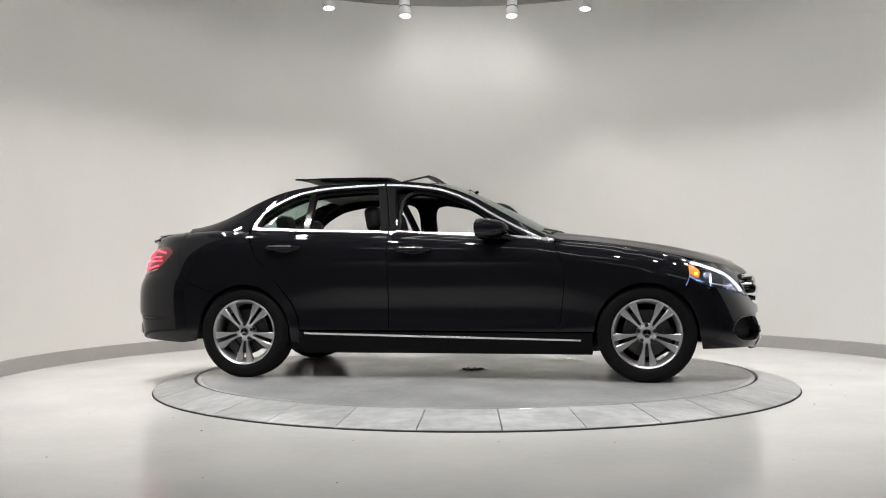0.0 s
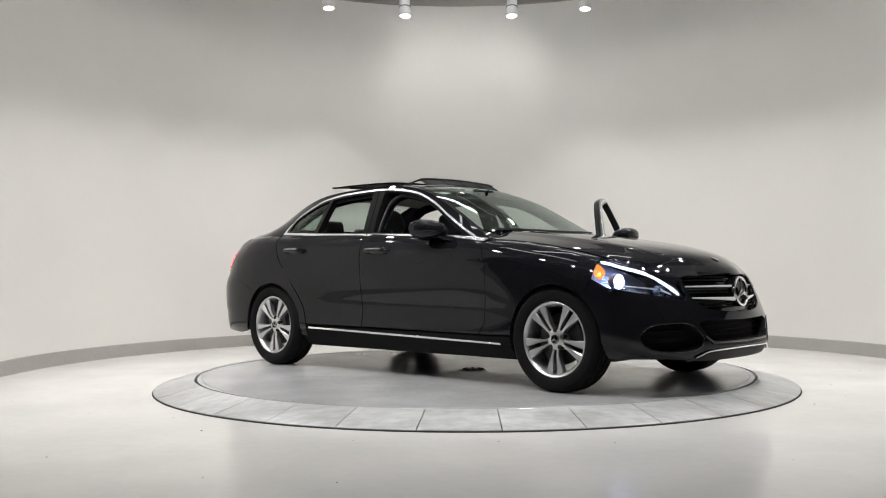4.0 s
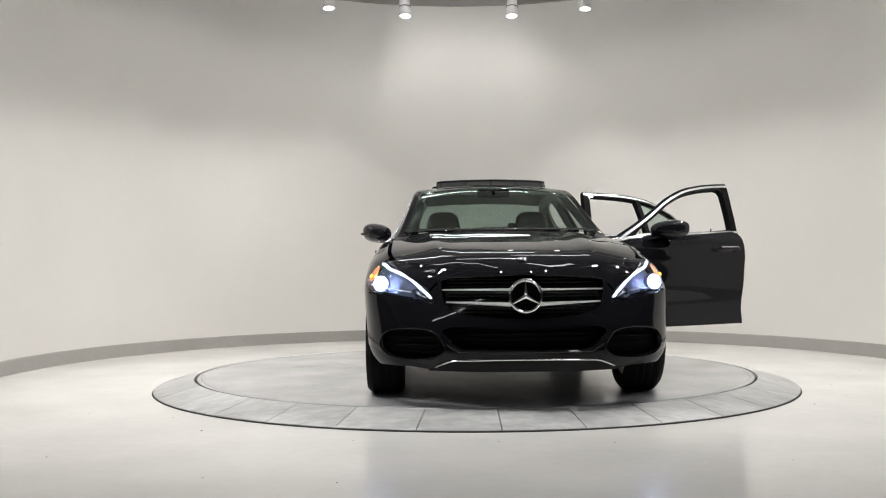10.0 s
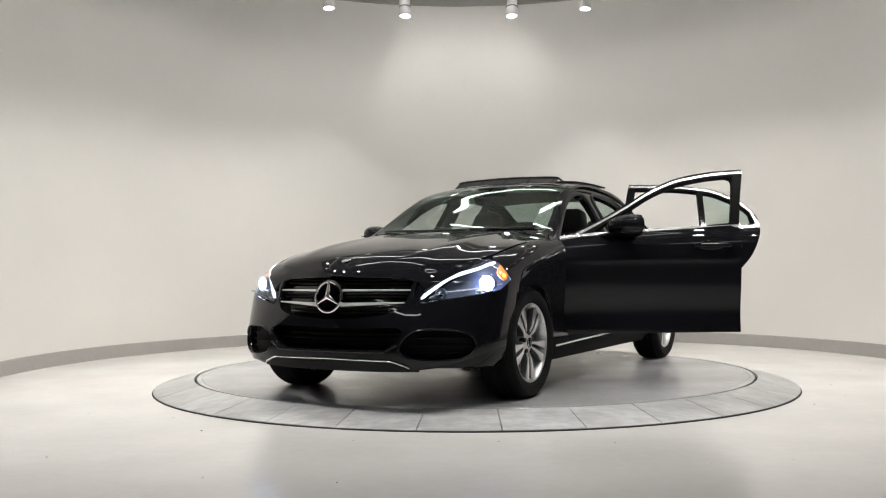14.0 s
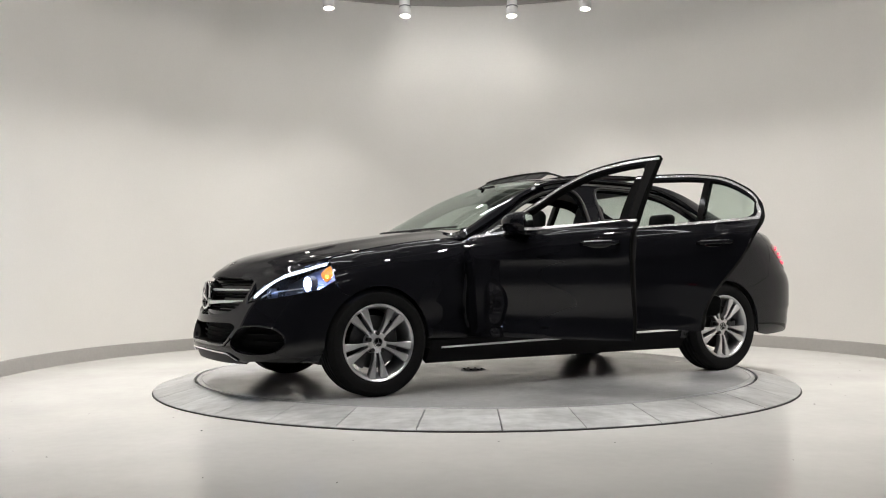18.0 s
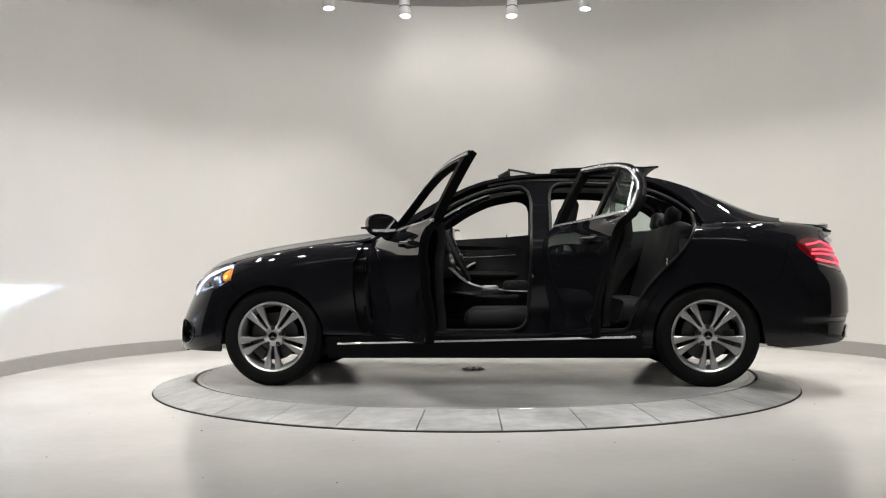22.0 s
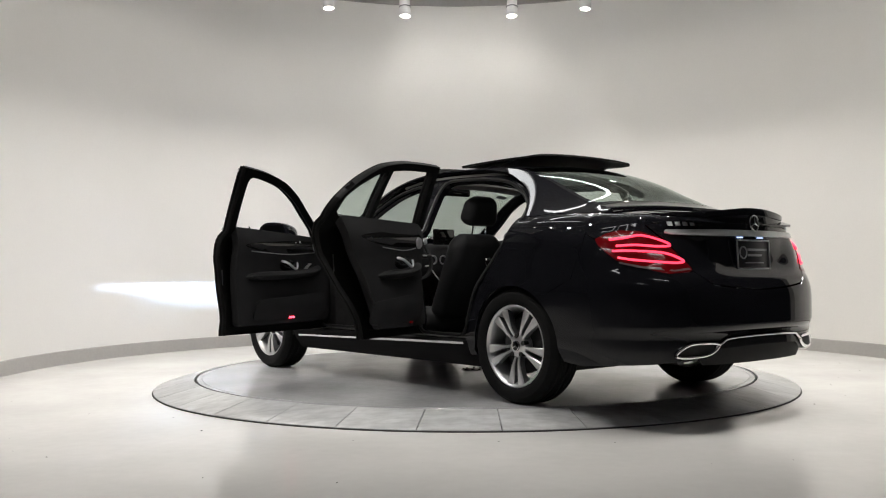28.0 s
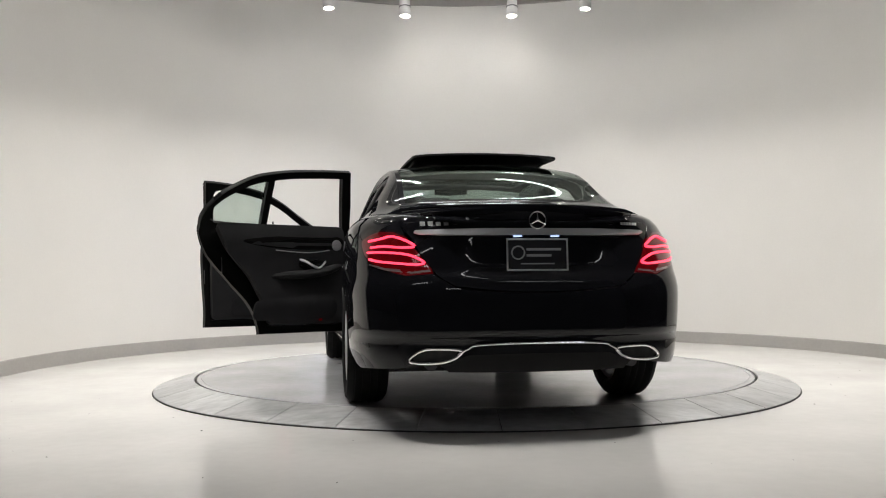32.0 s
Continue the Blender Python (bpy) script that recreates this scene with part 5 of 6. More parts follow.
# ---------------------------------------------------------------- doors
def build_door(car, s, rear, m):
    O = (0, s, 0)
    outline = REAR_DOOR if rear else FRONT_DOOR
    panes = [REAR_PANE, QUARTER_PANE] if rear else [FRONT_PANE]
    side = side_shape(s)
    name = "rear_door" if rear else "front_door"
    state = "open" if m is not None else "closed"
    door = sheet(name, outline, side, PAINT, car, f"{state} black {'rear' if rear else 'front'} door", holes=panes, step=0.045, out=O, thick=0.016, rim_mat=PILLAR)
    for q in panes[1:]:          # the other side windows are wound down
        g = sheet("quarter_pane", q, side_shape(s, 0.010), GLASS, door, "clear fixed rear quarter window", step=0.06, thick=0.004, out=O)
        g.visible_shadow = False
    a, b = (-0.436, -1.36) if rear else (0.70, -0.422)
    sheet("window_trim", ribbon(DLO, a, b, 0.001, 0.0145), side, BRIGHT, door, "chrome strip over the window", step=0.03, thick=0.01, out=O, lift=0.005)
    belt = curve([-1.40, -0.94, -0.36, 0.3, 0.72, 0.81], [1.062, 1.042, 1.021, 0.995, 0.962, 0.952])
    a, b = (BZ - 0.006, -1.385) if rear else (0.805, BZ + 0.006)
    sheet("belt_trim", ribbon(belt, a, b, 0.0, 0.016), side, BRIGHT, door, "chrome strip along the window sill", step=0.03, thick=0.01, out=O, lift=0.006)
    if rear:
        tip = smooth_line([(-1.352, 1.155), (-1.378, 1.12), (-1.385, 1.078), (-1.36, 1.062), (-1.352, 1.078), (-1.362, 1.10), (-1.350, 1.13), (-1.335, 1.165)], 4)
        sheet("window_corner_trim", tip, side, BRIGHT, door, step=0.02, thick=0.01, out=O, lift=0.005)
        sheet("pillar_cover", [(float(SHUT(z)) - 0.004, z) for z in (1.34, 1.2, 1.04)] + [(-0.416, 1.044)] + line_of(DLO, -0.484, -0.430, 4, -0.004), side, PILLAR, door, "satin black pillar cover", step=0.03, thick=0.01, out=O, lift=0.003)
        bar = [(-0.955, 1.056), (-0.955, float(DLO(-0.955)) - 0.004), (-0.996, float(DLO(-0.996)) - 0.004), (-0.996, 1.06)]
        sheet("window_bar", bar, side, GLOSSBLACK, door, step=0.03, thick=0.02, out=O, lift=0.002)
    else:
        sheet("pillar_cover", [(float(SHUT(z)) + 0.004, z) for z in (1.34, 1.2, 1.04)] + [(-0.306, 1.038), (-0.334, 1.22)] + line_of(DLO, -0.356, -0.418, 4, -0.004), side, PILLAR, door, "satin black pillar cover", step=0.03, thick=0.01, out=O, lift=0.003)
    # handle
    hx = -1.115 if rear else -0.16
    hz = 0.925 if rear else 0.905
    y = float(side_y(hx, hz))
    bm = bmesh.new()
    tube(bm, smooth_line([(hx - 0.125, s * (y - 0.004), hz), (hx - 0.11, s * (y + 0.028), hz + 0.002), (hx - 0.03, s * (y + 0.038), hz + 0.004), (hx + 0.06, s * (y + 0.035), hz + 0.002), (hx + 0.105, s * (y + 0.012), hz), (hx + 0.11, s * (y - 0.006), hz)], 4), 0.0125, 10, flat=1.2)
    part("handle", bm, PAINT, door, "black pull handle")
    bm = bmesh.new()
    tube(bm, [(hx - 0.10, s * (y + 0.036), hz + 0.014), (hx - 0.03, s * (y + 0.047), hz + 0.016), (hx + 0.07, s * (y + 0.044), hz + 0.014)], 0.004, 6)
    part("handle_strip", bm, CHROME, door, "chrome strip on the handle")
    bm = bmesh.new()
    bmesh.ops.create_uvsphere(bm, u_segments=20, v_segments=10, radius=1, matrix=Matrix.Translation((hx, s * (y + 0.001), hz)) @ Matrix.Diagonal((0.085, 0.006, 0.034, 1)))
    part("handle_cup", bm, GLOSSBLACK, door)
    # inner lining, proud of the shell
    if rear:
        card = rounded([(BZ - 0.05, 0.40), (BZ - 0.05, 1.035), (-1.30, 1.055), (-1.24, 0.90), (-1.08, 0.72), (-0.98, 0.52), (-0.96, 0.40)], 0.05)
    else:
        card = rounded([(BZ + 0.05, 0.40), (BZ + 0.05, 1.03), (0.10, 1.01), (0.68, 0.975), (0.74, 0.80), (0.74, 0.50), (0.70, 0.40)], 0.05)

    def deep(extra):
        return lambda x, z: (x, s * (np.minimum(side_y(x, np.minimum(z, TOP_Z(x) - 0.08)), 0.86) - 0.075 - extra(x, z)), z)
    lining = sheet("door_lining", card, deep(lambda x, z: 0.03 * np.exp(-((z - 0.93) / 0.10) ** 2)), LEATHER, door, "black leather door lining", step=0.05, thick=0.05, out=O)
    tz = 0.945 if rear else 0.925
    ta, tb = (-1.12, BZ - 0.10) if rear else (BZ + 0.14, 0.66)
    leaf = smooth_line([(ta, tz + 0.005), ((ta + tb) / 2, tz + 0.035), (tb, tz + 0.03), (tb, tz - 0.045), ((ta + tb) / 2 + 0.05, tz - 0.055), (ta + 0.12, tz - 0.035)], 6, True)
    inside_face = lambda x, z: deep(lambda a, b: 0.03 * np.exp(-((b - 0.93) / 0.10) ** 2))(x, z)
    sheet("trim_panel", leaf, lambda x, z: (inside_face(x, z)[0], inside_face(x, z)[1] - s * 0.050, z), GLOSSBLACK, door, "gloss black trim in the door lining", step=0.04, thick=0.006, out=(0, -s, 0))
    pocket = rounded([(ta + 0.05, 0.43), (ta + 0.05, 0.56), (tb - 0.10, 0.60), (tb - 0.02, 0.52), (tb - 0.04, 0.43)], 0.05)
    sheet("door_pocket", pocket, lambda x, z: (x, inside_face(x, z)[1] - s * (0.052 + 0.05 * np.clip((z - 0.43) / 0.12, 0, 1)), z), LEATHER, door, "door pocket", step=0.05, thick=0.01, out=(0, -s, 0))
    # shut face round the door's edge
    sheet("door_inner_shell", outline, side_shape(s, 0.018), PAINT, door, holes=panes + [card], step=0.05, thick=0.035, out=O, rim_mat=PILLAR)
    x0, x1 = (-0.95, BZ - 0.07) if rear else (BZ + 0.14, 0.62)
    yi = lambda x, z, d: s * (float(min(side_y(x, min(z, float(TOP_Z(x)) - 0.08)), 0.86)) - 0.125 - d)
    # padded armrest, merging into the lining at both ends
    bm = bmesh.new()
    L = smooth_line([(x0, yi(x0, 0.70, -0.03), 0.715), (x0 + 0.14, yi(x0, 0.70, 0.012), 0.722), ((x0 + x1) / 2, yi(x0, 0.70, 0.030), 0.728), (x1 - 0.12, yi(x0, 0.7, 0.020), 0.750), (x1, yi(x0, 0.7, -0.02), 0.79)], 5)
    tube(bm, L, [0.012 + 0.034 * math.sin(math.pi * min(1, (i + 1) / 8) / 2) * math.sin(math.pi * min(1, (len(L) - i) / 6) / 2) for i in range(len(L))], 12, flat=0.62)
    part("armrest", bm, LEATHER, door)
    bm = bmesh.new()
    tube(bm, smooth_line([(x0 + 0.04, yi(x0, 0.86, 0.030), 0.885), ((x0 + x1) / 2, yi(0, 0.86, 0.040), 0.868), (x1 - 0.10, yi(x1, 0.86, 0.036), 0.885)], 6), 0.003, 8)
    part("trim_line", bm, GRILLEMETAL, door, "thin bright line in the door lining")
    hx, hz = (-0.648, 0.795) if rear else (0.24, 0.795)
    bm = bmesh.new()
    tube(bm, smooth_line([(hx - 0.095, yi(hx, 0.80, 0.020), hz + 0.030), (hx - 0.06, yi(hx, 0.80, 0.052), hz + 0.012), (hx + 0.01, yi(hx, 0.80, 0.058), hz - 0.028), (hx + 0.055, yi(hx, 0.80, 0.045), hz - 0.012), (hx + 0.09, yi(hx, 0.8, 0.02), hz + 0.018)], 4),
         [0.004] + [0.0085] * 8 + [0.0065] * 7 + [0.004], 8)
    part("inside_handle", bm, SATIN, door, "bright inner door handle")
    bm = bmesh.new()
    bmesh.ops.create_uvsphere(bm, u_segments=20, v_segments=10, radius=1, matrix=Matrix.Translation((hx, yi(hx, 0.80, 0.004), hz)) @ Matrix.Diagonal((0.10, 0.020, 0.040, 1)))
    part("handle_bowl", bm, GLOSSBLACK, door)
    for q, rr in (((-0.478, 0.919), 0.036), ((-0.400, 0.932), 0.020)) if rear else (((0.545, 0.930), 0.036),):
        bm = bmesh.new()
        lathe(bm, [(0.0001, 0.008), (rr * 0.7, 0.010), (rr * 0.9, 0.008), (rr, 0.0), (rr, -0.03)], 24, Matrix.Translation((q[0], yi(q[0], 0.9, 0.028), q[1])) @ pose(0, 0, 0, 90 * s, 0, 0), closed=False)
        part("speaker", bm, GRILLEMETAL, door, "round metal speaker cover")
    lx, lz = (-0.606, 0.426) if rear else (0.249, 0.437)
    for dx in (-0.017, 0.017) if not rear else (0.0,):
        bm = bmesh.new()
        y2 = (yi(lx, 0.45, 0.0), yi(lx, 0.45, 0.014))
        box(bm, (lx + dx - 0.011, min(y2), lz - 0.007), (lx + dx + 0.011, max(y2), lz + 0.007), 0.003)
        part("door_lamp", bm, REDLENS if rear else REDGLOW, door, "small red warning lamp")
    sx = -0.444 if rear else 0.375
    for k in range(1 if rear else 4):
        q = Vector((sx + 0.016 * k, yi(sx, 0.75, 0.058), 0.772 + 0.010 * k))
        bm = bmesh.new()
        box(bm, q - Vector((0.006, 0.013, 0.004)), q + Vector((0.006, 0.013, 0.004)), 0.002)
        part("window_switch", bm, SATIN, door, "bright window switch")
    # stitched seam and lock pin on the window ledge
    bm = bmesh.new()
    tube(bm, [(x, yi(x, 0.99, 0.012), float(TOP_Z(x)) - 0.030) for x in np.linspace(x0 + 0.02, x1 - 0.02, 10)], 0.0035, 6)
    part("seam", bm, SEAL, door)
    px = -0.90 if rear else -0.115
    bm = bmesh.new()
    tube(bm, [(px, s * 0.772, float(TOP_Z(px)) - 0.02), (px, s * 0.772, float(TOP_Z(px)) + 0.045)], 0.005, 8)
    part("lock_pin", bm, RUBBER, door)
    # latch on the door's closing edge
    zx, zz = (-1.20, 0.80) if rear else (-0.315, 0.72)
    bm = bmesh.new()
    yl = float(side_y(zx, zz)) - 0.045
    box(bm, (zx - 0.03, s * yl - 0.012, zz - 0.05), (zx - 0.024, s * yl + 0.012, zz + 0.05), 0.002)
    part("latch", bm, STEEL, door, "dull steel door latch")
    if not rear:
        build_mirror(door, s)
        bm = bmesh.new()
        for dx, dz, w, hh in ((0.0, 0.0, 0.030, 0.010), (0.03, 0.022, 0.012, 0.018), (-0.02, 0.02, 0.010, 0.014)):
            q = Vector((0.33 + dx, yi(0.33, 0.92, 0.022), 0.925 + dz))
            box(bm, q - Vector((w, 0.006, hh)), q + Vector((w, 0.006, hh)), 0.004)
        part("seat_buttons", bm, SATIN, door, "bright seat adjustment buttons")
    if m is not None:
        door.matrix_basis = m
    return door


def build_mirror(door, s):
    c = Vector((0.345, s * 0.888, 1.038))
    bm = bmesh.new()
    bmesh.ops.create_uvsphere(bm, u_segments=24, v_segments=16, radius=1)
    for v in bm.verts:
        x, y, z = v.co
        sq = lambda q, n: math.copysign(abs(q) ** n, q)
        y, z = sq(y, 0.86), sq(z, 0.84)
        x = max(x, -0.25)
        v.co = (c.x + x * 0.155 - 0.03 * y * s, c.y + y * 0.108, c.z + z * 0.072 + 0.012 * y * s)
    mir = part("wing_mirror", bm, PAINT, door, "black door mirror")
    bm = bmesh.new()
    pts = rounded([(-0.088, -0.042), (0.086, -0.046), (0.084, 0.054), (-0.078, 0.050)], 0.03)
    f = [bm.verts.new((c.x - 0.046 - 0.28 * a, c.y + s * a, c.z + b)) for a, b in pts]
    g = [bm.verts.new((c.x - 0.020 - 0.28 * a, c.y + s * a, c.z + b)) for a, b in pts]
    bm.faces.new(f)
    bm.faces.new(g)
    for i in range(len(f)):
        bm.faces.new((f[i - 1], f[i], g[i], g[i - 1]))
    glass = part("mirror_glass", bm, MIRROR, door, "mirror glass", smooth=False)
    bm = bmesh.new()
    tube(bm, [(0.53, s * 0.79, 0.965), (0.47, s * 0.85, 0.985), (0.42, s * 0.89, 1.005)], [0.035, 0.026, 0.03], 10, flat=0.7)
    part("mirror_foot", bm, PAINT, door)
    bm = bmesh.new()
    tube(bm, [(0.43, s * 0.82, 1.022), (0.485, s * 0.87, 1.026), (0.485, s * 0.93, 1.028), (0.41, s * 1.0, 1.03)], 0.007, 6)
    part("mirror_indicator", bm, GLOSSBLACK, door, "slim indicator strip in the mirror")


def build_sunroof(car):
    """Glass roof panel slid back above the roof, and the raised wind deflector."""
    poly = rounded([(0.03, -0.46), (0.03, 0.46), (-0.71, 0.46), (-0.71, -0.46)], 0.06)
    up = lambda x, y: (x - 0.48, y, top_z(np.clip(x - 0.40, -1.0, 0), y * 0.9) + 0.030 + 0.034 * np.clip(-x, 0, 1))
    pan = sheet("roof_panel", poly, up, GLOSSBLACK, car, "dark glass roof panel slid open", step=0.06, thick=0.012, out=(0, 0, 1), rim_mat=PILLAR)
    for s in (1, -1):
        bm = bmesh.new()
        tube(bm, [(-0.50, s * 0.43, 1.40), (-0.70, s * 0.43, 1.43), (-0.98, s * 0.42, 1.452)], 0.010, 8)
        part("lift_arm", bm, RUBBER, car)
        bm = bmesh.new()
        tube(bm, [(-0.34, s * 0.425, 1.425), (-0.15, s * 0.425, 1.462)], 0.007, 8)
        part("deflector_arm", bm, RUBBER, car)
    net = lambda u, y: (-0.075 - 0.075 * u, y, 1.432 + 0.040 * u - 0.02 * np.abs(y / 0.44) ** 3)
    poly = rounded([(0.0, -0.43), (1.0, -0.43), (1.0, 0.43), (0.0, 0.43)], 0.05)
    sheet("wind_deflector", [(a * 1.0, b) for a, b in poly], net, NET, car, "grey wind deflector net raised at the roof opening", step=0.08, thick=0.004, out=(1, 0, 0.5))
    bm = bmesh.new()
    tube(bm, smooth_line([(-0.16, -0.43, 1.455), (-0.152, -0.36, 1.468), (-0.148, 0.0, 1.478), (-0.152, 0.36, 1.468), (-0.16, 0.43, 1.455)], 5), 0.008, 8)
    part("deflector_rail", bm, RUBBER, car)
    for y in (-0.40, -0.20, 0.0, 0.20, 0.40):
        bm = bmesh.new()
        q0, q1 = (Vector([float(v) for v in net(np.array(u), np.array(y))]) for u in (0.05, 0.98))
        tube(bm, [q0 + Vector((0.003, 0, 0)), q1 + Vector((0.003, 0, 0))], 0.010, 6, flat=0.4)
        part("deflector_post", bm, RUBBER, car)


def build_inside(car):
    bm = bmesh.new()
    box(bm, (-1.3, -0.72, 0.26), (0.75, 0.72, 0.30), 0.01)
    part("cabin_floor", bm, UNDER, car)
    for s in (1, -1):
        y = s * 0.37
        bm = bmesh.new()
        box(bm, (-0.40, y - 0.25, 0.34), (0.16, y + 0.25, 0.50), 0.07, seg=4)
        part("seat_cushion", bm, LEATHER, car, "black leather seat cushion")
        bm = bmesh.new()
        box(bm, (-0.09, -0.25, 0.0), (0.06, 0.25, 0.62), 0.07, seg=5)
        for v in bm.verts:          # narrower, rounded shoulders and a hollowed back
            k = max(0.0, (v.co.z - 0.30) / 0.32)
            v.co.y *= 1 - 0.30 * k * k
            v.co.z -= 0.10 * k * (v.co.y / 0.25) ** 2
            v.co.x += 0.025 * (v.co.y / 0.25) ** 2
        bmesh.ops.transform(bm, matrix=pose(-0.36, y, 0.43) @ pose(0, 0, 0, 0, -17, 0), verts=bm.verts[:])
        part("seat_back", bm, LEATHER, car, "black leather seat back")
        bm = bmesh.new()
        box(bm, (-0.06, -0.135, 0.0), (0.05, 0.135, 0.20), 0.052, seg=5)
        for v in bm.verts:
            v.co.y *= 1.06 * math.sqrt(max(0.25, 1 - (max(0.0, v.co.z / 0.20 - 0.35) / 0.78) ** 2 - (max(0.0, 0.35 - v.co.z / 0.20) / 0.6) ** 2 * 0.5))
            v.co.x += 0.03 * (v.co.y / 0.135) ** 2
        bmesh.ops.transform(bm, matrix=pose(-0.560, y, 1.052) @ pose(0, 0, 0, 0, -10, 0), verts=bm.verts[:])
        part("headrest", bm, LEATHER, car)
        for d in (-0.06, 0.06):
            bm = bmesh.new()
            tube(bm, [(-0.545, y + d, 0.99), (-0.565, y + d, 1.09)], 0.0055, 8)
            part("headrest_post", bm, CHROME, car)
        bm = bmesh.new()
        box(bm, (-0.05, -0.12, 0.0), (0.04, 0.12, 0.13), 0.035, pose(-1.27, s * 0.36, 1.06) @ pose(0, 0, 0, 0, -12, 0), seg=3)
        part("rear_headrest", bm, LEATHER, car)
    bm = bmesh.new()
    box(bm, (-0.04, -0.10, 0.0), (0.04, 0.10, 0.07), 0.03, pose(-1.27, 0, 1.06) @ pose(0, 0, 0, 0, -12, 0), seg=3)
    part("rear_headrest", bm, LEATHER, car)
    bm = bmesh.new()
    box(bm, (-1.22, -0.66, 0.36), (-0.72, 0.66, 0.55), 0.06, seg=3)
    part("rear_bench", bm, LEATHER, car, "black leather rear bench")
    bm = bmesh.new()
    box(bm, (-0.10, -0.66, 0.0), (0.05, 0.66, 0.60), 0.05, pose(-1.13, 0, 0.50) @ pose(0, 0, 0, 0, -17, 0), seg=3)
    part("rear_backrest", bm, LEATHER, car)
    bm = bmesh.new()
    box(bm, (0.30, -0.70, 0.70), (0.78, 0.70, 0.965), 0.07, seg=4)
    part("dashboard", bm, LEATHER, car, "black dashboard")
    bm = bmesh.new()
    box(bm, (0.285, 0.20, 0.86), (0.46, 0.56, 1.005), 0.05, seg=4)
    part("instrument_hood", bm, LEATHER, car)
    bm = bmesh.new()
    box(bm, (-0.45, -0.11, 0.30), (0.36, 0.11, 0.60), 0.05, seg=3)
    part("centre_console", bm, GLOSSBLACK, car)
    bm = bmesh.new()
    box(bm, (-0.40, -0.10, 0.58), (-0.10, 0.10, 0.68), 0.03, seg=3)
    part("console_armrest", bm, LEATHER, car)
    for y, x, z, rr in ((0.63, 0.315, 0.885, 0.045), (-0.63, 0.315, 0.885, 0.045), (0.10, 0.292, 0.84, 0.036), (0.0, 0.292, 0.84, 0.036), (-0.10, 0.292, 0.84, 0.036), (0.44, 0.282, 0.945, 0.05), (0.32, 0.282, 0.945, 0.05)):
        bm = bmesh.new()
        lathe(bm, [(rr, 0.0), (rr, 0.012), (rr - 0.006, 0.012), (rr - 0.010, 0.0)], 24, pose(x, y, z) @ pose(0, 0, 0, 0, -90, 0))
        ring = part("dial_ring" if z > 0.9 else "air_vent", bm, GRILLEMETAL, car, "satin metal ring")
        if z > 0.9:
            bm = bmesh.new()
            lathe(bm, [(0.0001, 0.003), (rr - 0.010, 0.003)], 24, pose(x, y, z) @ pose(0, 0, 0, 0, -90, 0), closed=False)
            part("dial_face", bm, DIALGLOW, ring, "dimly lit bluish dial")
    bm = bmesh.new()
    box(bm, (0.27, -0.10, 0.955), (0.29, 0.10, 1.075), 0.006, seg=2)
    part("display", bm, GLOSSBLACK, car, "dark freestanding centre display")
    for y in (-0.115, 0.115):
        bm = bmesh.new()
        tube(bm, smooth_line([(-0.42, y, 0.60), (-0.10, y, 0.61), (0.15, y, 0.66), (0.30, y, 0.78)], 5), 0.004, 8)
        part("console_trim", bm, SATIN, car, "bright trim along the console")
    bm = bmesh.new()
    box(bm, (-0.06, -0.05, 0.605), (0.06, 0.05, 0.645), 0.012, seg=2)
    part("touchpad", bm, SATIN, car)
    for y in (0.30, 0.42):
        bm = bmesh.new()
        box(bm, (0.60, y - 0.035, 0.40), (0.62, y + 0.035, 0.50), 0.006, seg=2)
        part("pedal", bm, STEEL, car)
    for s in (1, -1):
        bm = bmesh.new()
        box(bm, (0.12, s * 0.735 - 0.02, 0.352), (0.66, s * 0.735 + 0.02, 0.358), 0.002)
        part("sill_plate", bm, SATIN, car, "bright door sill plate")
    wm = pose(0.215, 0.37, 0.86) @ pose(0, 0, 0, 0, -66, 0)
    bm = bmesh.new()
    tube(bm, [wm @ Vector((0.185 * math.cos(a), 0.185 * math.sin(a), 0)) for a in np.linspace(0, 2 * math.pi, 41)[:-1]], 0.016, 8, closed=True)
    wheel = part("steering_wheel", bm, LEATHER, car, "black leather steering wheel")
    bm = bmesh.new()
    lathe(bm, [(0.0001, 0.03), (0.06, 0.025), (0.075, 0.0), (0.06, -0.03)], 24, wm, closed=False)
    part("wheel_boss", bm, LEATHER, wheel)
    for a in (0, 180, 270):
        bm = bmesh.new()
        tube(bm, [wm @ Vector((q * math.cos(radians(a + 90)), q * math.sin(radians(a + 90)), 0.008)) for q in (0.05, 0.18)], 0.016, 8)
        part("wheel_spoke", bm, LEATHER, wheel)
        bm = bmesh.new()
        tube(bm, [wm @ Vector((q * math.cos(radians(a + 90)), q * math.sin(radians(a + 90)), 0.024)) for q in (0.075, 0.135)], 0.006, 8)
        part("wheel_buttons", bm, GRILLEMETAL, wheel, "satin metal wheel buttons")
    bm = bmesh.new()
    box(bm, (0.10, -0.125, 1.315), (0.13, 0.125, 1.385), 0.02, seg=3)
    part("inside_mirror", bm, GLOSSBLACK, car)
    bm = bmesh.new()
    tube(bm, [(0.13, 0, 1.36), (0.17, 0, 1.375)], 0.012, 8)
    part("mirror_stalk", bm, GLOSSBLACK, car)


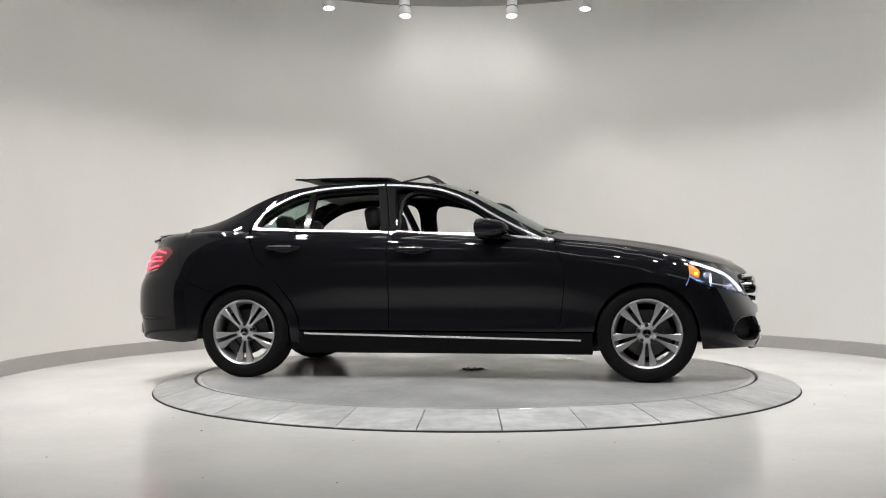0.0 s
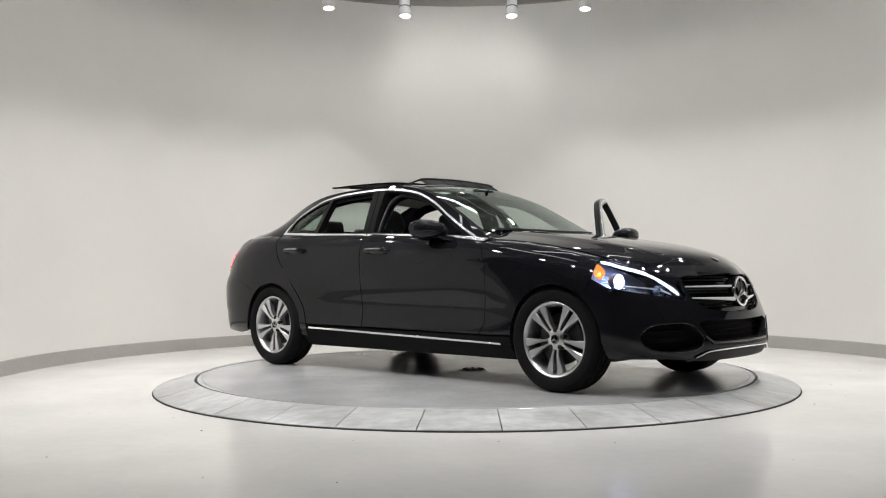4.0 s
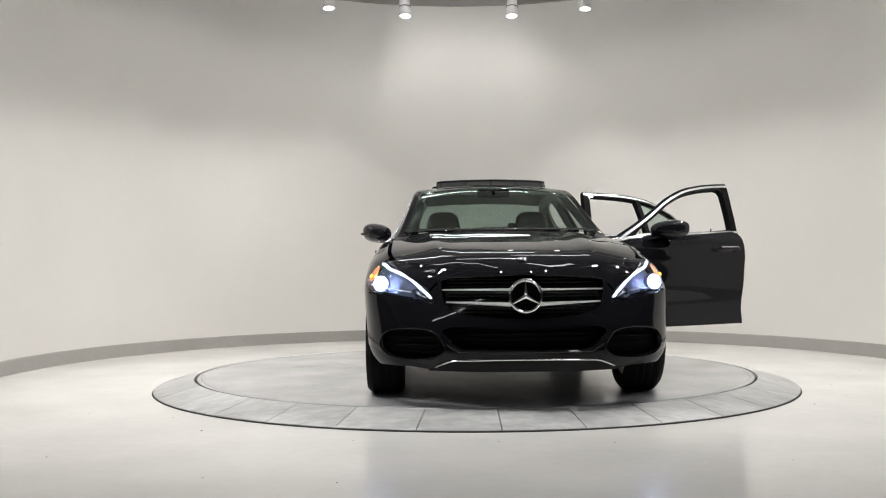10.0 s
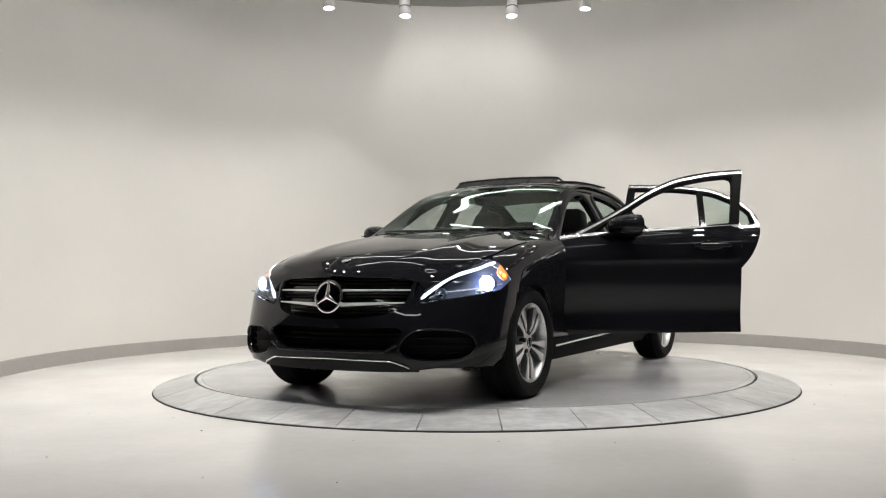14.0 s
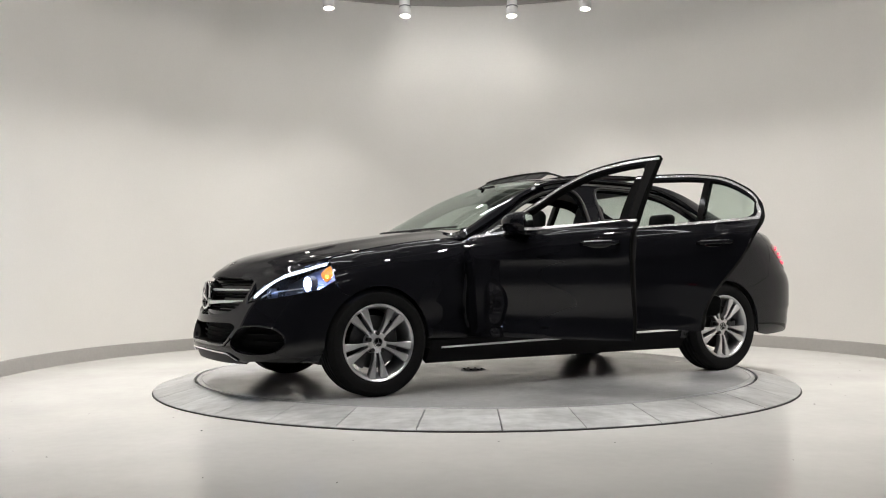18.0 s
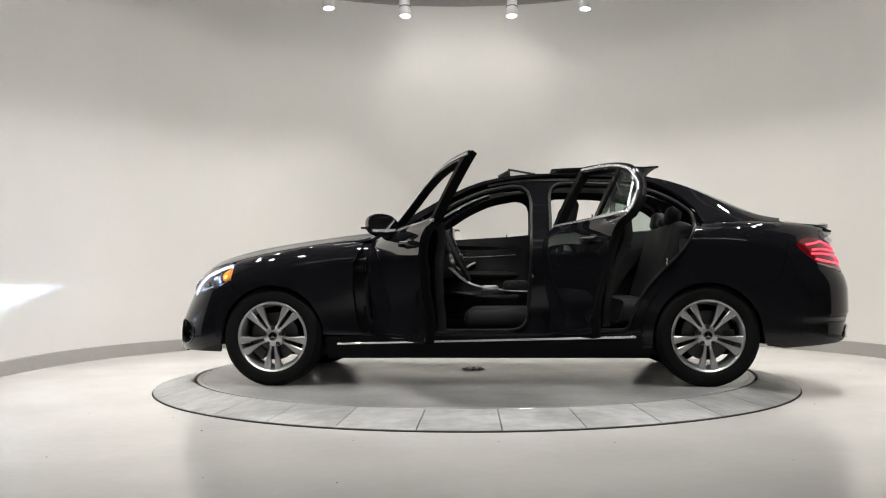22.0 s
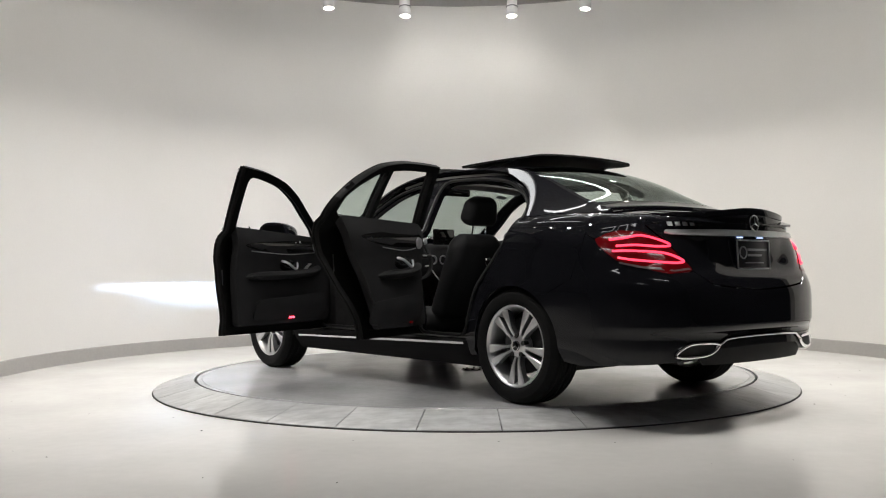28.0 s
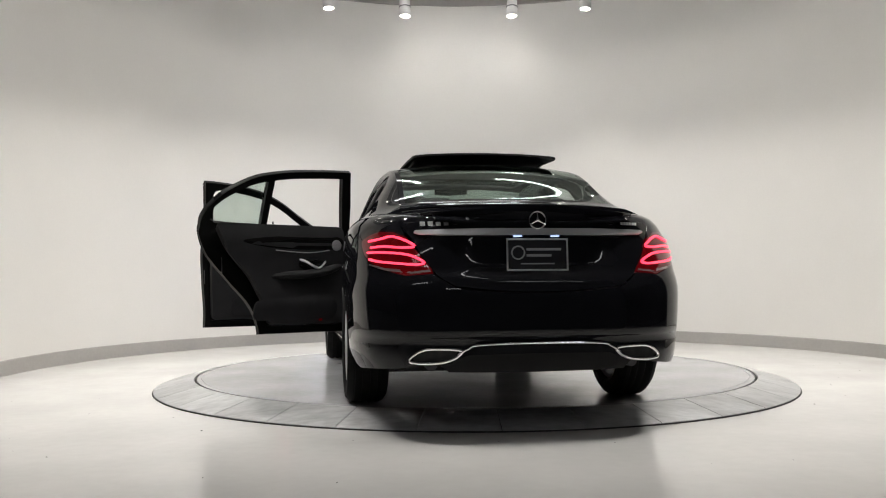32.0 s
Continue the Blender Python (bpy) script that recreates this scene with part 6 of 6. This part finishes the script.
def build_small(car):
    for y0, y1 in ((-0.58, 0.02), (-0.02, 0.60)):
        bm = bmesh.new()
        P = [(0.83 - 0.16 * abs(y / 0.7) ** 2 + 0.005, y) for y in np.linspace(y0, y1, 9)]
        tube(bm, [(x, y, float(top_z(x - 0.02, y)) + 0.001) for x, y in P], 0.007, 6)
        arm = part("wiper", bm, RUBBER, car, "black wiper blade")
        bm = bmesh.new()
        tube(bm, [(0.85, y0, 0.962), (0.825, (y0 + y1) / 2, float(top_z(0.82, (y0 + y1) / 2)) + 0.006)], 0.006, 6)
        part("wiper_arm", bm, RUBBER, arm)
    q = rounded([(0.120, -0.52), (0.120, -0.43), (0.160, -0.43), (0.160, -0.52)], 0.006)
    sheet("window_sticker", q, lambda x, y: (x, y, top_z(x, y) - 0.012), shader("sticker_paper", (0.6, 0.62, 0.62), 0.6), car, "small white paper sticker", step=0.03, thick=0.001, out=(0, 0, 1))
    # round badge on the bonnet
    bm = bmesh.new()
    m = pose(2.055, 0, float(hood_z(2.055, 0)) + 0.002) @ pose(0, 0, 0, 0, 22, 0)
    lathe(bm, [(0.0001, 0.004), (0.020, 0.003), (0.026, 0.0)], 24, m, closed=False)
    part("bonnet_badge", bm, CHROME, car, "small round chrome bonnet badge")
    # exhaust silencer and axle parts seen below the bumper
    for s in (1, -1):
        bm = bmesh.new()
        tube(bm, [(-2.28, s * 0.52, 0.285), (-2.0, s * 0.50, 0.29)], 0.032, 12)
        part("exhaust_pipe", bm, STEEL, car)
    bm = bmesh.new()
    box(bm, (-2.15, -0.45, 0.24), (-1.80, 0.45, 0.36), 0.05, seg=3)
    part("silencer", bm, UNDER, car)
    for cx in (1.42, -1.42):
        bm = bmesh.new()
        tube(bm, [(cx, -0.66, 0.30), (cx, 0.66, 0.30)], 0.035, 10)
        part("axle", bm, UNDER, car)


def build_car():
    car = thing("car", "glossy black four-door saloon, two doors and roof open, lamps lit", "car")
    build_body(car)
    head = build_front(car)
    for s in (1, -1):
        headlight(car, head, s)
    build_rear(car)
    make_wheels(car)
    build_door(car, -1, False, None)
    build_door(car, -1, True, None)
    build_door(car, 1, False, hinge(0.752, 0.858, -65.8, (0.034, -0.022)))
    build_door(car, 1, True, hinge(-0.39, 0.88, -68.0, (0.05, -0.033)))
    build_sunroof(car)
    build_inside(car)
    build_small(car)
    return car


car = build_car()


# ---------------------------------------------------------------- movement
def motions():
    rows = [(t, pose(0, 0, 0, 0, 0, a)) for t, a in TURN]
    walk(table, rows)
    walk(car, [(t, m @ pose(-AXIS[0], -AXIS[1], 0)) for t, m in rows])


motions()
